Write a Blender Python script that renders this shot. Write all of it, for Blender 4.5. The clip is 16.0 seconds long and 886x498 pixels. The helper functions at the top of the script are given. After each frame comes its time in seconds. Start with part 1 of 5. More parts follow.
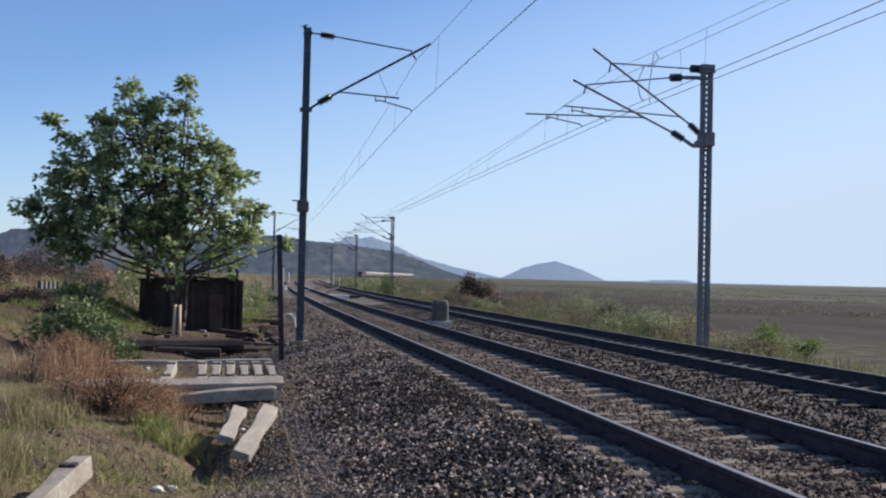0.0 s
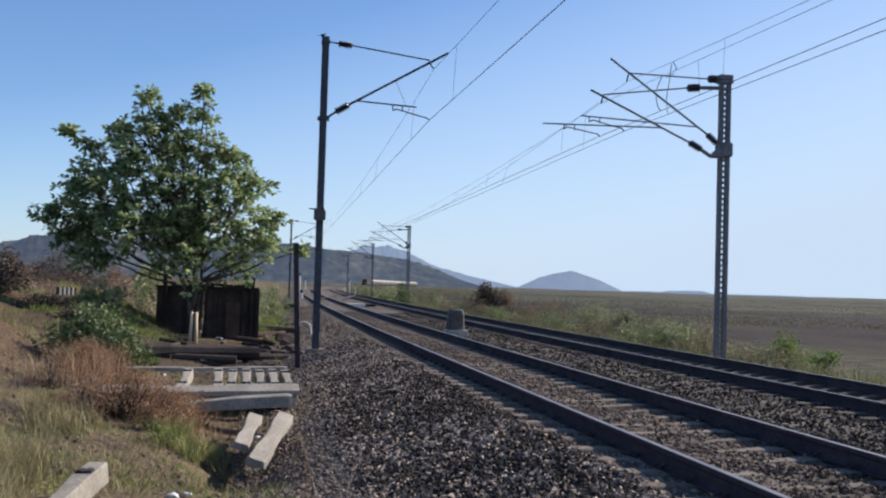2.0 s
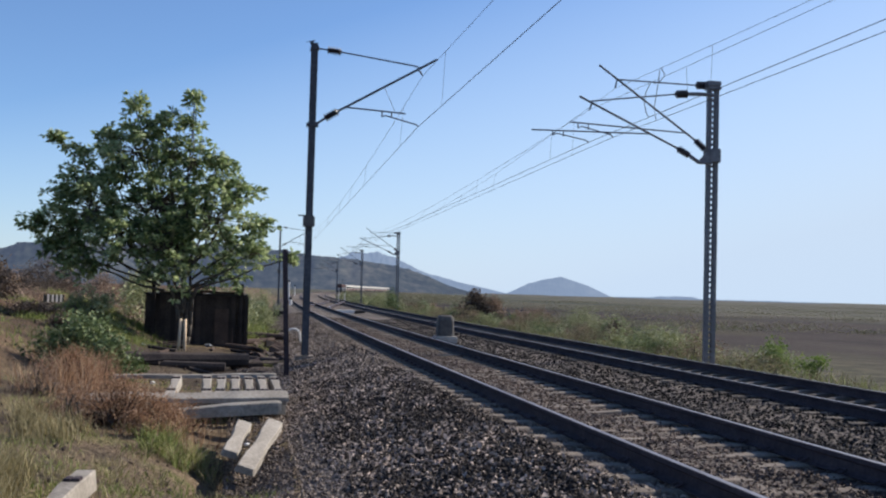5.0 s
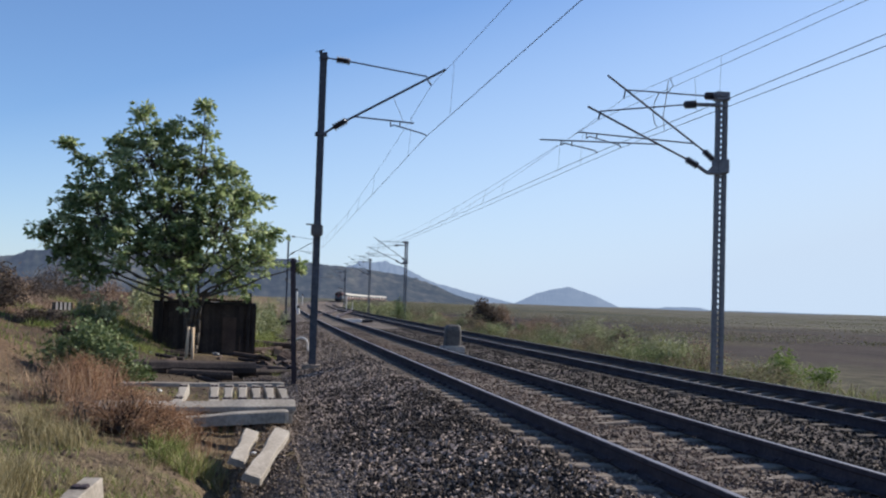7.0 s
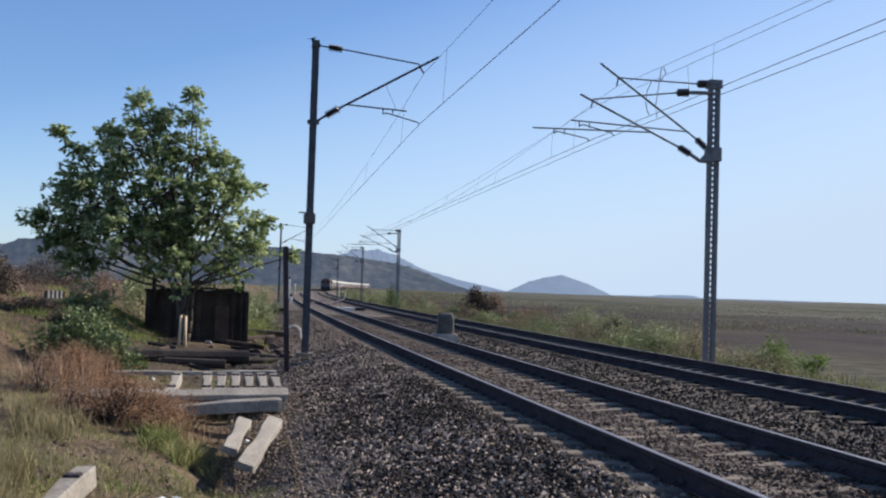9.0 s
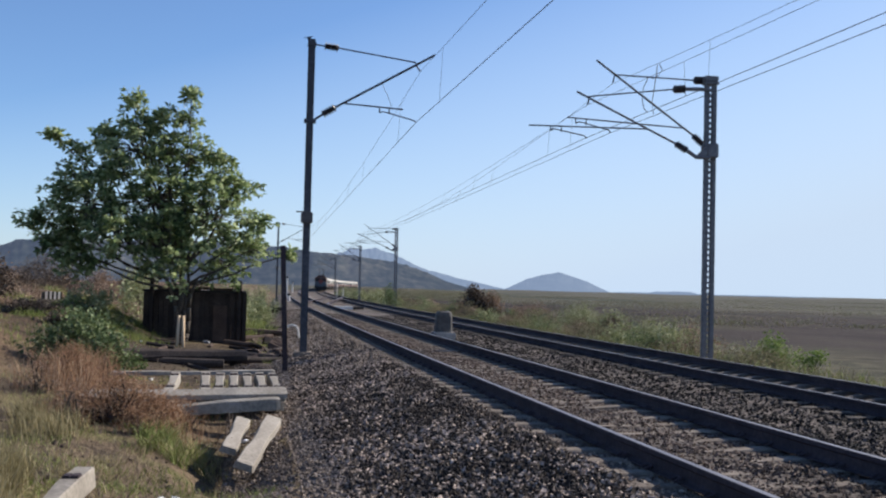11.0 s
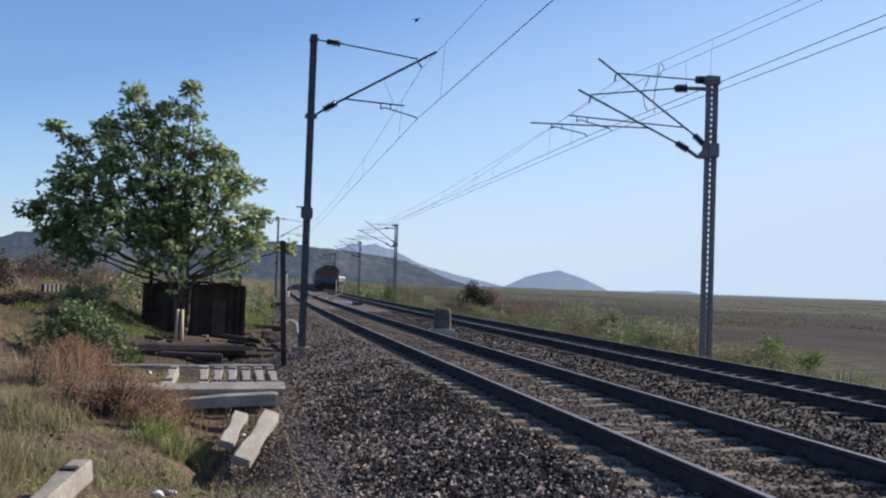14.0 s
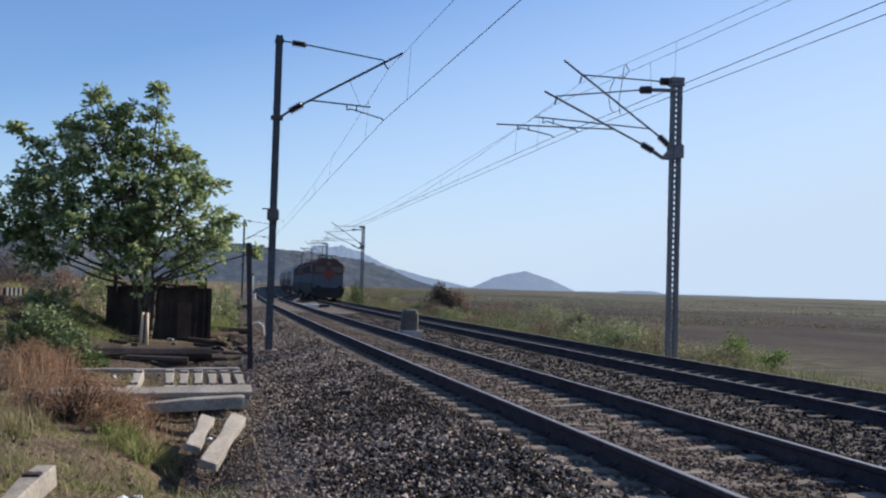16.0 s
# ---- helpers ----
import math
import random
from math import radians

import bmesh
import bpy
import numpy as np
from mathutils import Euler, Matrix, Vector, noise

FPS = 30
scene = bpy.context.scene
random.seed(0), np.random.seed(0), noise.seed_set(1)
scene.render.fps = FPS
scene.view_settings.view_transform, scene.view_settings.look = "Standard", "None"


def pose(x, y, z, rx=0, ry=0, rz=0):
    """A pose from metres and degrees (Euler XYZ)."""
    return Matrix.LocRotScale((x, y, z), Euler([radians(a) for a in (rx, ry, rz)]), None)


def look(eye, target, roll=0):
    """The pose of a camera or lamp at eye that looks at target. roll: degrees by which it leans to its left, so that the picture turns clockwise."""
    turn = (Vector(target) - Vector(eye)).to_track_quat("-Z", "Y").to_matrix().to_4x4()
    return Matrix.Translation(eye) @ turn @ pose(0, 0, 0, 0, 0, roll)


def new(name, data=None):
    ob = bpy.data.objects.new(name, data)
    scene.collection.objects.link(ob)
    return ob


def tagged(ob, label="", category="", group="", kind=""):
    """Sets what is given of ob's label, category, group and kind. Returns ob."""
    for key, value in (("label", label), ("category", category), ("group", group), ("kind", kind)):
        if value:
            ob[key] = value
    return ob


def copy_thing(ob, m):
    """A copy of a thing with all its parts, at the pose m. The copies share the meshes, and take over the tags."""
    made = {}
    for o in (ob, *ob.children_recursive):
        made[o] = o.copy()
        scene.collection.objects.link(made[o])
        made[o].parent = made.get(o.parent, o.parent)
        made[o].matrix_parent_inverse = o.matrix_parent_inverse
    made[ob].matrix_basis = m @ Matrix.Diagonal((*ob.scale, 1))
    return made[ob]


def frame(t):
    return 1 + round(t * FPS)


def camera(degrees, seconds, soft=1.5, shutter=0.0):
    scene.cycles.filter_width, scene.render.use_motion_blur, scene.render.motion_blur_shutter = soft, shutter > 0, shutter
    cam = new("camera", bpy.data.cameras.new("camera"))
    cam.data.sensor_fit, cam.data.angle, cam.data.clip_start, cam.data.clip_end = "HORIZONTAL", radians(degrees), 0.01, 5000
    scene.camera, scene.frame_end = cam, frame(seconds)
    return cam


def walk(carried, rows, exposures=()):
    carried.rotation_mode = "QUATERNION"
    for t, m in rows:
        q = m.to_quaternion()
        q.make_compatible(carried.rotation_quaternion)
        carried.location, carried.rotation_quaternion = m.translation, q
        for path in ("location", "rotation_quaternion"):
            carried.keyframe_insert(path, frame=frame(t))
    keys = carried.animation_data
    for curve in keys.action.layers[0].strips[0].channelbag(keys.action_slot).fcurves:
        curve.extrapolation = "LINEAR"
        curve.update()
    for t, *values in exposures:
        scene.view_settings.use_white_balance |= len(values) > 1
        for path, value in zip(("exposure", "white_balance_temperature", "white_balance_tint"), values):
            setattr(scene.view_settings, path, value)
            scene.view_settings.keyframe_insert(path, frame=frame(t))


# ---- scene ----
# camera: held by hand beside the line, turning a little
EYE = (0.0, 0.0, 1.31)          # z = 0 is the head of the near rails
cam = camera(46.4, 16.0, soft=2.2)
# seconds, yaw, pitch, roll
PATH = [
    (0.0, -11.300, 1.550, -1.300),
    (0.5, -11.411, 1.833, -1.592),
    (1.0, -11.041, 1.886, -1.570),
    (1.5, -10.796, 2.042, -1.493),
    (2.0, -10.411, 2.026, -1.703),
    (2.5, -10.201, 2.160, -1.855),
    (3.0, -10.801, 2.180, -2.158),
    (3.5, -10.321, 2.370, -1.743),
    (4.0, -11.011, 2.364, -1.542),
    (6.5, -10.781, 2.700, -1.765),
    (7.0, -10.578, 2.906, -1.831),
    (7.5, -10.493, 2.649, -1.703),
    (8.0, -10.232, 2.549, -1.693),
    (8.5, -10.454, 2.290, -1.885),
    (9.0, -10.978, 2.263, -1.783),
    (11.5, -10.963, 2.122, -1.241),
    (12.0, -10.641, 2.055, -1.334),
    (12.5, -10.841, 1.886, -1.532),
    (13.0, -10.365, 1.962, -1.435),
    (13.5, -10.976, 1.983, -1.541),
    (14.0, -11.139, 1.984, -2.000),
    (14.5, -11.339, 2.129, -1.907),
    (15.0, -11.737, 2.051, -1.691),
    (15.5, -12.395, 1.948, -1.781),
    (16.0, -12.954, 2.120, -1.676),
]

walk(cam, [(t, pose(*EYE, 90 + p, r, y)) for t, y, p, r in PATH], [(0.0, 0.35, 6450, 13), (16.0, 0.35, 6450, 13)])

# ---- world and sun ----
SUN_AZ, SUN_EL = 73.0, 33.5      # degrees from +y towards +x, and above the horizon
SUN_DIR = Vector((math.sin(radians(SUN_AZ)) * math.cos(radians(SUN_EL)),
                  math.cos(radians(SUN_AZ)) * math.cos(radians(SUN_EL)), math.sin(radians(SUN_EL))))
world = bpy.data.worlds.new("sky")
scene.world = world
world.use_nodes = True
wn = world.node_tree.nodes
sky = wn.new("ShaderNodeTexSky")
sky.sky_type = "NISHITA"
sky.sun_disc = False
sky.sun_elevation = radians(SUN_EL)
sky.sun_rotation = radians(SUN_AZ)
sky.altitude, sky.air_density, sky.dust_density, sky.ozone_density = 0.0, 0.9, 0.3, 6.5
wn["Background"].inputs["Strength"].default_value = 0.118
haze = wn.new("ShaderNodeMix")        # thin bluish haze over the clear sky
haze.data_type = "RGBA"
haze.inputs["B"].default_value = (3.95, 4.95, 6.05, 1)
way = wn.new("ShaderNodeTexCoord")
slope = wn.new("ShaderNodeVectorMath")     # thicker towards the horizon and towards the sun
slope.operation = "DOT_PRODUCT"
slope.inputs[1].default_value = (0.98, 0.0, -3.06)
thick = wn.new("ShaderNodeMath")
thick.operation = "ADD"
thick.use_clamp = True
thick.inputs[1].default_value = 0.69
world.node_tree.links.new(way.outputs["Generated"], slope.inputs[0])
world.node_tree.links.new(slope.outputs["Value"], thick.inputs[0])
world.node_tree.links.new(thick.outputs[0], haze.inputs["Factor"])
world.node_tree.links.new(sky.outputs[0], haze.inputs["A"])
world.node_tree.links.new(haze.outputs["Result"], wn["Background"].inputs["Color"])
sun_data = bpy.data.lights.new("sun", "SUN")
sun_data.energy, sun_data.angle, sun_data.color = 5.0, radians(0.6), (1.0, 0.93, 0.81)
sun = new("sun", sun_data)
sun.matrix_world = look(SUN_DIR * 200, (0, 0, 0))


# ---- materials ----
def mat(name, stops, small=30.0, large=1.5, rough=0.85, bump=0.4, metal=0.0, island=0.0, each=0.0, glow=None, through_light=0.0, depth=0.01, spec=0.3):
    """Noise at two scales through a colour ramp; stops: colours from dark to light."""
    m = bpy.data.materials.new(name)
    m.use_nodes = True
    n, l = m.node_tree.nodes, m.node_tree.links
    b = n["Principled BSDF"]
    b.inputs["Roughness"].default_value, b.inputs["Metallic"].default_value = rough, metal
    b.inputs["Specular IOR Level"].default_value = spec
    pos = n.new("ShaderNodeNewGeometry")
    tex = n.new("ShaderNodeTexCoord")
    fine, broad = n.new("ShaderNodeTexNoise"), n.new("ShaderNodeTexNoise")
    for node, sc, det in ((fine, small, 5.0), (broad, large, 3.0)):
        node.inputs["Scale"].default_value, node.inputs["Detail"].default_value = sc, det
        l.new(tex.outputs["Object"], node.inputs["Vector"])
    mix = n.new("ShaderNodeMath")
    mix.operation = "MULTIPLY_ADD"
    l.new(fine.outputs["Fac"], mix.inputs[0])
    mix.inputs[1].default_value = 0.5
    half = n.new("ShaderNodeMath")
    half.operation = "MULTIPLY"
    l.new(broad.outputs["Fac"], half.inputs[0])
    half.inputs[1].default_value = 0.5
    l.new(half.outputs[0], mix.inputs[2])
    value = mix.outputs[0]
    info = n.new("ShaderNodeObjectInfo")
    for out, amount in ((pos.outputs["Random Per Island"], island), (info.outputs["Random"], each)):
        if amount:
            shift = n.new("ShaderNodeMath")
            shift.operation = "MULTIPLY_ADD"
            l.new(out, shift.inputs[0])
            shift.inputs[1].default_value = amount
            off = n.new("ShaderNodeMath")
            off.operation = "SUBTRACT"
            l.new(value, off.inputs[0])
            off.inputs[1].default_value = amount / 2
            l.new(off.outputs[0], shift.inputs[2])
            value = shift.outputs[0]
    ramp = n.new("ShaderNodeValToRGB")
    l.new(value, ramp.inputs["Fac"])
    e = ramp.color_ramp.elements
    lo, hi = 0.3, 0.7
    e[0].position, e[0].color = lo, (*stops[0], 1)
    e[1].position, e[1].color = hi, (*stops[-1], 1)
    for i, c in enumerate(stops[1:-1], 1):
        s = e.new(lo + (hi - lo) * i / (len(stops) - 1))
        s.color = (*c, 1)
    l.new(ramp.outputs["Color"], b.inputs["Base Color"])
    if bump:
        bn = n.new("ShaderNodeBump")
        bn.inputs["Strength"].default_value, bn.inputs["Distance"].default_value = bump, depth
        l.new(fine.outputs["Fac"], bn.inputs["Height"])
        l.new(bn.outputs["Normal"], b.inputs["Normal"])
    if through_light:
        tr = n.new("ShaderNodeBsdfTranslucent")
        l.new(ramp.outputs["Color"], tr.inputs["Color"])
        sh = n.new("ShaderNodeMixShader")
        sh.inputs[0].default_value = through_light
        l.new(b.outputs[0], sh.inputs[1])
        l.new(tr.outputs[0], sh.inputs[2])
        l.new(sh.outputs[0], n["Material Output"].inputs["Surface"])
    if glow:
        b.inputs["Emission Color"].default_value = (*glow[:3], 1)
        b.inputs["Emission Strength"].default_value = glow[3]
    return m


def ground_material():
    """Bare soil and dry grass beside the line; scrub, then mud flats, then green marsh across it."""
    m = bpy.data.materials.new("ground")
    m.use_nodes = True
    n, l = m.node_tree.nodes, m.node_tree.links
    b = n["Principled BSDF"]
    b.inputs["Roughness"].default_value, b.inputs["Specular IOR Level"].default_value = 0.95, 0.1
    pos = n.new("ShaderNodeNewGeometry")

    def noise_at(scale, detail=4.0, stretch=(1, 1, 1)):
        mp = n.new("ShaderNodeMapping")
        mp.inputs["Scale"].default_value = stretch
        l.new(pos.outputs["Position"], mp.inputs["Vector"])
        t = n.new("ShaderNodeTexNoise")
        t.inputs["Scale"].default_value, t.inputs["Detail"].default_value = scale, detail
        l.new(mp.outputs[0], t.inputs["Vector"])
        return t.outputs["Fac"]

    def ramp(fac, *stops):
        r = n.new("ShaderNodeValToRGB")
        l.new(fac, r.inputs["Fac"])
        e = r.color_ramp.elements
        e[0].position, e[0].color = stops[0][0], (*stops[0][1], 1)
        e[1].position, e[1].color = stops[-1][0], (*stops[-1][1], 1)
        for p, c in stops[1:-1]:
            e.new(p).color = (*c, 1)
        return r.outputs["Color"]

    def blend(fac, a, c):
        x = n.new("ShaderNodeMix")
        x.data_type = "RGBA"
        l.new(fac, x.inputs["Factor"])
        l.new(a, x.inputs["A"])
        l.new(c, x.inputs["B"])
        return x.outputs["Result"]

    def span(value, a, c):
        r = n.new("ShaderNodeMapRange")
        r.inputs["From Min"].default_value, r.inputs["From Max"].default_value = a, c
        l.new(value, r.inputs["Value"])
        return r.outputs[0]

    def add(a, c, k):
        x = n.new("ShaderNodeMath")
        x.operation = "MULTIPLY_ADD"
        l.new(c, x.inputs[0])
        x.inputs[1].default_value = k
        l.new(a, x.inputs[2])
        return x.outputs[0]

    sep = n.new("ShaderNodeSeparateXYZ")
    l.new(pos.outputs["Position"], sep.inputs[0])
    fine, mid, big = noise_at(14.0, 8.0), noise_at(1.7, 5.0), noise_at(0.25, 3.0)
    soil = ramp(fine, (0.3, (0.08, 0.058, 0.039)), (0.5, (0.145, 0.106, 0.07)), (0.72, (0.225, 0.172, 0.115)))
    red = ramp(fine, (0.3, (0.06, 0.04, 0.027)), (0.7, (0.165, 0.108, 0.068)))
    grass = ramp(fine, (0.3, (0.07, 0.075, 0.028)), (0.5, (0.15, 0.14, 0.06)), (0.7, (0.26, 0.225, 0.11)))
    left = blend(span(mid, 0.53, 0.74), soil, grass)
    dark = ramp(fine, (0.3, (0.03, 0.024, 0.018)), (0.7, (0.12, 0.092, 0.066)))
    left = blend(span(noise_at(0.8, 7.0), 0.52, 0.66), left, dark)
    left = blend(span(add(sep.outputs["X"], big, 2.0), -2.4, -4.0), left, red)
    scrub = ramp(noise_at(0.9, 6.0), (0.32, (0.04, 0.04, 0.028)), (0.5, (0.085, 0.078, 0.052)), (0.7, (0.14, 0.122, 0.082)))
    mud = ramp(noise_at(0.09, 9.0, (1.0, 0.45, 1)), (0.36, (0.018, 0.015, 0.0148)), (0.45, (0.038, 0.0305, 0.028)), (0.58, (0.054, 0.0425, 0.0385)), (0.75, (0.082, 0.076, 0.049)))
    marsh = ramp(noise_at(0.02, 9.0, (1.0, 0.45, 1)), (0.32, (0.042, 0.047, 0.036)), (0.47, (0.084, 0.083, 0.063)), (0.56, (0.108, 0.1, 0.08)), (0.7, (0.132, 0.128, 0.092)))
    wide = noise_at(0.035, 3.0)
    right = blend(span(add(sep.outputs["X"], wide, 22.0), 33.0, 42.0), scrub, mud)
    right = blend(span(add(add(sep.outputs["X"], sep.outputs["Y"], 0.55), wide, 120.0), 205.0, 270.0), right, marsh)
    col = blend(span(sep.outputs["X"], 6.0, 8.0), left, right)
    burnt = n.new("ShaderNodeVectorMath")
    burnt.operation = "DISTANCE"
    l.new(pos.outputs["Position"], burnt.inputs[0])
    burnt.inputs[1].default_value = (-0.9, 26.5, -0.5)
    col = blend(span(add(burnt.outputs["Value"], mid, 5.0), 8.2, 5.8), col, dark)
    l.new(col, b.inputs["Base Color"])
    bn = n.new("ShaderNodeBump")
    bn.inputs["Strength"].default_value, bn.inputs["Distance"].default_value = 1.0, 0.08
    l.new(fine, bn.inputs["Height"])
    l.new(bn.outputs["Normal"], b.inputs["Normal"])
    return m


def hill_material(name, stops, size, haze_glow):
    """Woods and bare slopes far off; they emit the given colour, standing in for haze."""
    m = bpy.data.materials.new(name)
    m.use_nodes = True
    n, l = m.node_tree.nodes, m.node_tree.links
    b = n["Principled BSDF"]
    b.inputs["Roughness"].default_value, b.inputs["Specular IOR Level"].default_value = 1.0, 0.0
    b.inputs["Emission Color"].default_value = (*haze_glow, 1)
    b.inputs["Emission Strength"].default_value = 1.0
    tex, mp = n.new("ShaderNodeTexCoord"), n.new("ShaderNodeMapping")
    mp.inputs["Scale"].default_value = (1.0, 0.22, 1.6)
    l.new(tex.outputs["Object"], mp.inputs["Vector"])
    both = []
    for scale, detail in ((1.0 / size, 3.0), (9.0 / size, 6.0)):
        t = n.new("ShaderNodeTexNoise")
        t.inputs["Scale"].default_value, t.inputs["Detail"].default_value = scale, detail
        t.inputs["Roughness"].default_value = 0.65
        l.new(mp.outputs[0], t.inputs["Vector"])
        both.append(t.outputs["Fac"])
    mean = n.new("ShaderNodeMix")
    mean.inputs["Factor"].default_value = 0.5
    l.new(both[0], mean.inputs["A"])
    l.new(both[1], mean.inputs["B"])
    r = n.new("ShaderNodeValToRGB")
    l.new(mean.outputs["Result"], r.inputs["Fac"])
    e = r.color_ramp.elements
    e[0].position, e[0].color = 0.4, (*stops[0], 1)
    e[1].position, e[1].color = 0.62, (*stops[2], 1)
    e.new(0.5).color = (*stops[1], 1)
    l.new(r.outputs["Color"], b.inputs["Base Color"])
    return m


GROUND = ground_material()
# far scrub coloured pale and even to suggest haze over it
FAR_SCRUB = mat("haze-paled far scrub", [(0.15, 0.145, 0.085), (0.21, 0.2, 0.125), (0.29, 0.26, 0.175)], 0.3, 0.05, 0.85, 0.0, island=0.25, through_light=0.2)
# the last, bluish colour is emitted by the slopes in place of haze
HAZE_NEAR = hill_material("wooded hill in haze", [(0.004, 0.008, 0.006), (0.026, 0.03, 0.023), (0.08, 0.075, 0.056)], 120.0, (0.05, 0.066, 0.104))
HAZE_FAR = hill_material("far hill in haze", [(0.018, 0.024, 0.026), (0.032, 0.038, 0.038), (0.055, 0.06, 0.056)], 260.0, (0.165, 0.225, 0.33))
BALLAST = mat("ballast bed", [(0.0355, 0.0286, 0.0236), (0.117, 0.0943, 0.0773), (0.256, 0.212, 0.179)], 13, 0.9, 0.95, 1.0, depth=0.08)
STONE = mat("ballast stone", [(0.0188, 0.0148, 0.0127), (0.0269, 0.0208, 0.0177), (0.0403, 0.031, 0.0259), (0.0672, 0.0514, 0.0423), (0.457, 0.364, 0.3)], 25, 0.5, 0.85, 0.5, island=0.5, spec=0.2)
STONE_GREY = mat("dark grey ballast stone", [(0.00858, 0.00723, 0.00673), (0.0134, 0.0114, 0.0107), (0.0195, 0.0165, 0.0156), (0.0294, 0.0251, 0.0233), (0.104, 0.0901, 0.0826)], 25, 0.5, 0.85, 0.5, island=0.5, spec=0.2)
PALE_BASE = mat("pale dusty concrete", [(0.27, 0.25, 0.22), (0.38, 0.355, 0.32), (0.48, 0.45, 0.41)], 14, 1.5, 0.9, 0.3)
STONE_EDGE = mat("dusty brown gravel", [(0.0975, 0.0754, 0.0598), (0.182, 0.143, 0.114), (0.338, 0.276, 0.227)], 25, 0.5, 0.9, 0.5, island=0.4)
STONE_BROWN = mat("crib stone", [(0.0379, 0.0264, 0.0207), (0.0947, 0.0674, 0.0527), (0.209, 0.156, 0.126)], 25, 0.5, 0.9, 0.5, island=0.4)
RAIL_SIDE = mat("rusty rail", [(0.0306, 0.0249, 0.0289), (0.0517, 0.0408, 0.0464), (0.0869, 0.0646, 0.0667)], 20, 2.0, 0.85, 0.3, spec=0.15)
RAIL_TOP = mat("worn rail head", [(0.2, 0.185, 0.185), (0.32, 0.3, 0.3)], 40, 3.0, 0.5, 0.05, metal=0.7)
CONCRETE = mat("weathered concrete", [(0.16, 0.14, 0.115), (0.28, 0.25, 0.21), (0.4, 0.365, 0.315)], 22, 2.0, 0.9, 0.35, each=0.15)
CONCRETE_DUSTY = mat("dusty sleeper concrete", [(0.099, 0.0782, 0.0624), (0.182, 0.149, 0.119), (0.277, 0.233, 0.187)], 18, 2.5, 0.95, 0.5, each=0.25)
# darker copy for the far sleepers: rail shade put into their colour
CONCRETE_SHADED = mat("shade-darkened sleeper concrete", [(0.055, 0.046, 0.039), (0.1, 0.084, 0.07), (0.16, 0.135, 0.113)], 18, 2.5, 0.95, 0.5, each=0.25)
STEEL_DARK = mat("dark mast steel", [(0.0377, 0.0406, 0.0493), (0.0667, 0.0711, 0.0841), (0.119, 0.123, 0.139)], 12, 1.0, 0.65, 0.1, metal=0.15)
STEEL_GREY = mat("galvanised mast steel", [(0.103, 0.106, 0.115), (0.161, 0.163, 0.175), (0.241, 0.239, 0.247)], 12, 1.0, 0.6, 0.1, metal=0.3)
INSULATOR = mat("brown porcelain", [(0.03, 0.026, 0.028), (0.055, 0.045, 0.046)], 10, 1, 0.3, 0.0)
COPPER = mat("weathered wire", [(0.09, 0.09, 0.1), (0.14, 0.14, 0.15)], 10, 1, 0.5, 0.0, metal=0.5)
WOOD_BLACK = mat("tarred black wood", [(0.0193, 0.0151, 0.0144), (0.0441, 0.0344, 0.0303), (0.0965, 0.073, 0.0606)], 25, 2.0, 0.85, 0.5, each=0.2)
WOOD_BROWN = mat("weathered brown wood", [(0.04, 0.027, 0.022), (0.085, 0.058, 0.046), (0.16, 0.112, 0.088)], 25, 2.0, 0.9, 0.5, each=0.2)
WOOD_PALE = mat("pale stripped wood", [(0.45, 0.33, 0.21), (0.6, 0.46, 0.31)], 25, 2.0, 0.8, 0.3)
BARK = mat("tree bark", [(0.039, 0.0325, 0.026), (0.0845, 0.0715, 0.0585), (0.143, 0.124, 0.101)], 20, 2.0, 0.9, 0.8)
LEAF = mat("broad leaf", [(0.0885, 0.134, 0.049), (0.177, 0.242, 0.0959), (0.316, 0.395, 0.175), (0.581, 0.637, 0.362)], 2.0, 0.5, 0.5, 0.0, island=0.42, through_light=0.5, spec=0.42)
LEAF_BUSH = mat("green bush leaf", [(0.0675, 0.0999, 0.0378), (0.128, 0.173, 0.0675), (0.23, 0.277, 0.115)], 2.0, 0.6, 0.55, 0.0, island=0.35, through_light=0.25)
LEAF_BRIGHT = mat("bright green leaf", [(0.07, 0.12, 0.025), (0.13, 0.2, 0.045), (0.24, 0.3, 0.09)], 2.0, 0.6, 0.5, 0.0, island=0.35, through_light=0.5)
LEAF_PALE = mat("pale green leaf", [(0.156, 0.18, 0.078), (0.282, 0.3, 0.138), (0.444, 0.45, 0.252)], 2.0, 0.6, 0.5, 0.0, island=0.35, through_light=0.25)
LEAF_RED = mat("dry reddish brush", [(0.2, 0.105, 0.06), (0.37, 0.22, 0.13), (0.54, 0.385, 0.25)], 2.0, 0.6, 0.9, 0.0, island=0.4, through_light=0.3)
LEAF_DEAD = mat("dark dead brush", [(0.063, 0.0476, 0.0378), (0.126, 0.0952, 0.0728), (0.224, 0.168, 0.126)], 2.0, 0.6, 0.9, 0.0, island=0.35, through_light=0.1)
LEAF_TAN = mat("tan dry brush", [(0.15, 0.1, 0.0688), (0.3, 0.206, 0.144), (0.475, 0.35, 0.25)], 2.0, 0.6, 0.9, 0.0, island=0.4, through_light=0.15)
STRAW = mat("straw grass", [(0.17, 0.145, 0.07), (0.32, 0.27, 0.14), (0.5, 0.43, 0.25)], 3.0, 0.5, 0.8, 0.0, island=0.4, through_light=0.3)
GRASS = mat("green grass", [(0.1, 0.13, 0.03), (0.2, 0.24, 0.065), (0.34, 0.36, 0.13)], 3.0, 0.5, 0.7, 0.0, island=0.4, through_light=0.3)
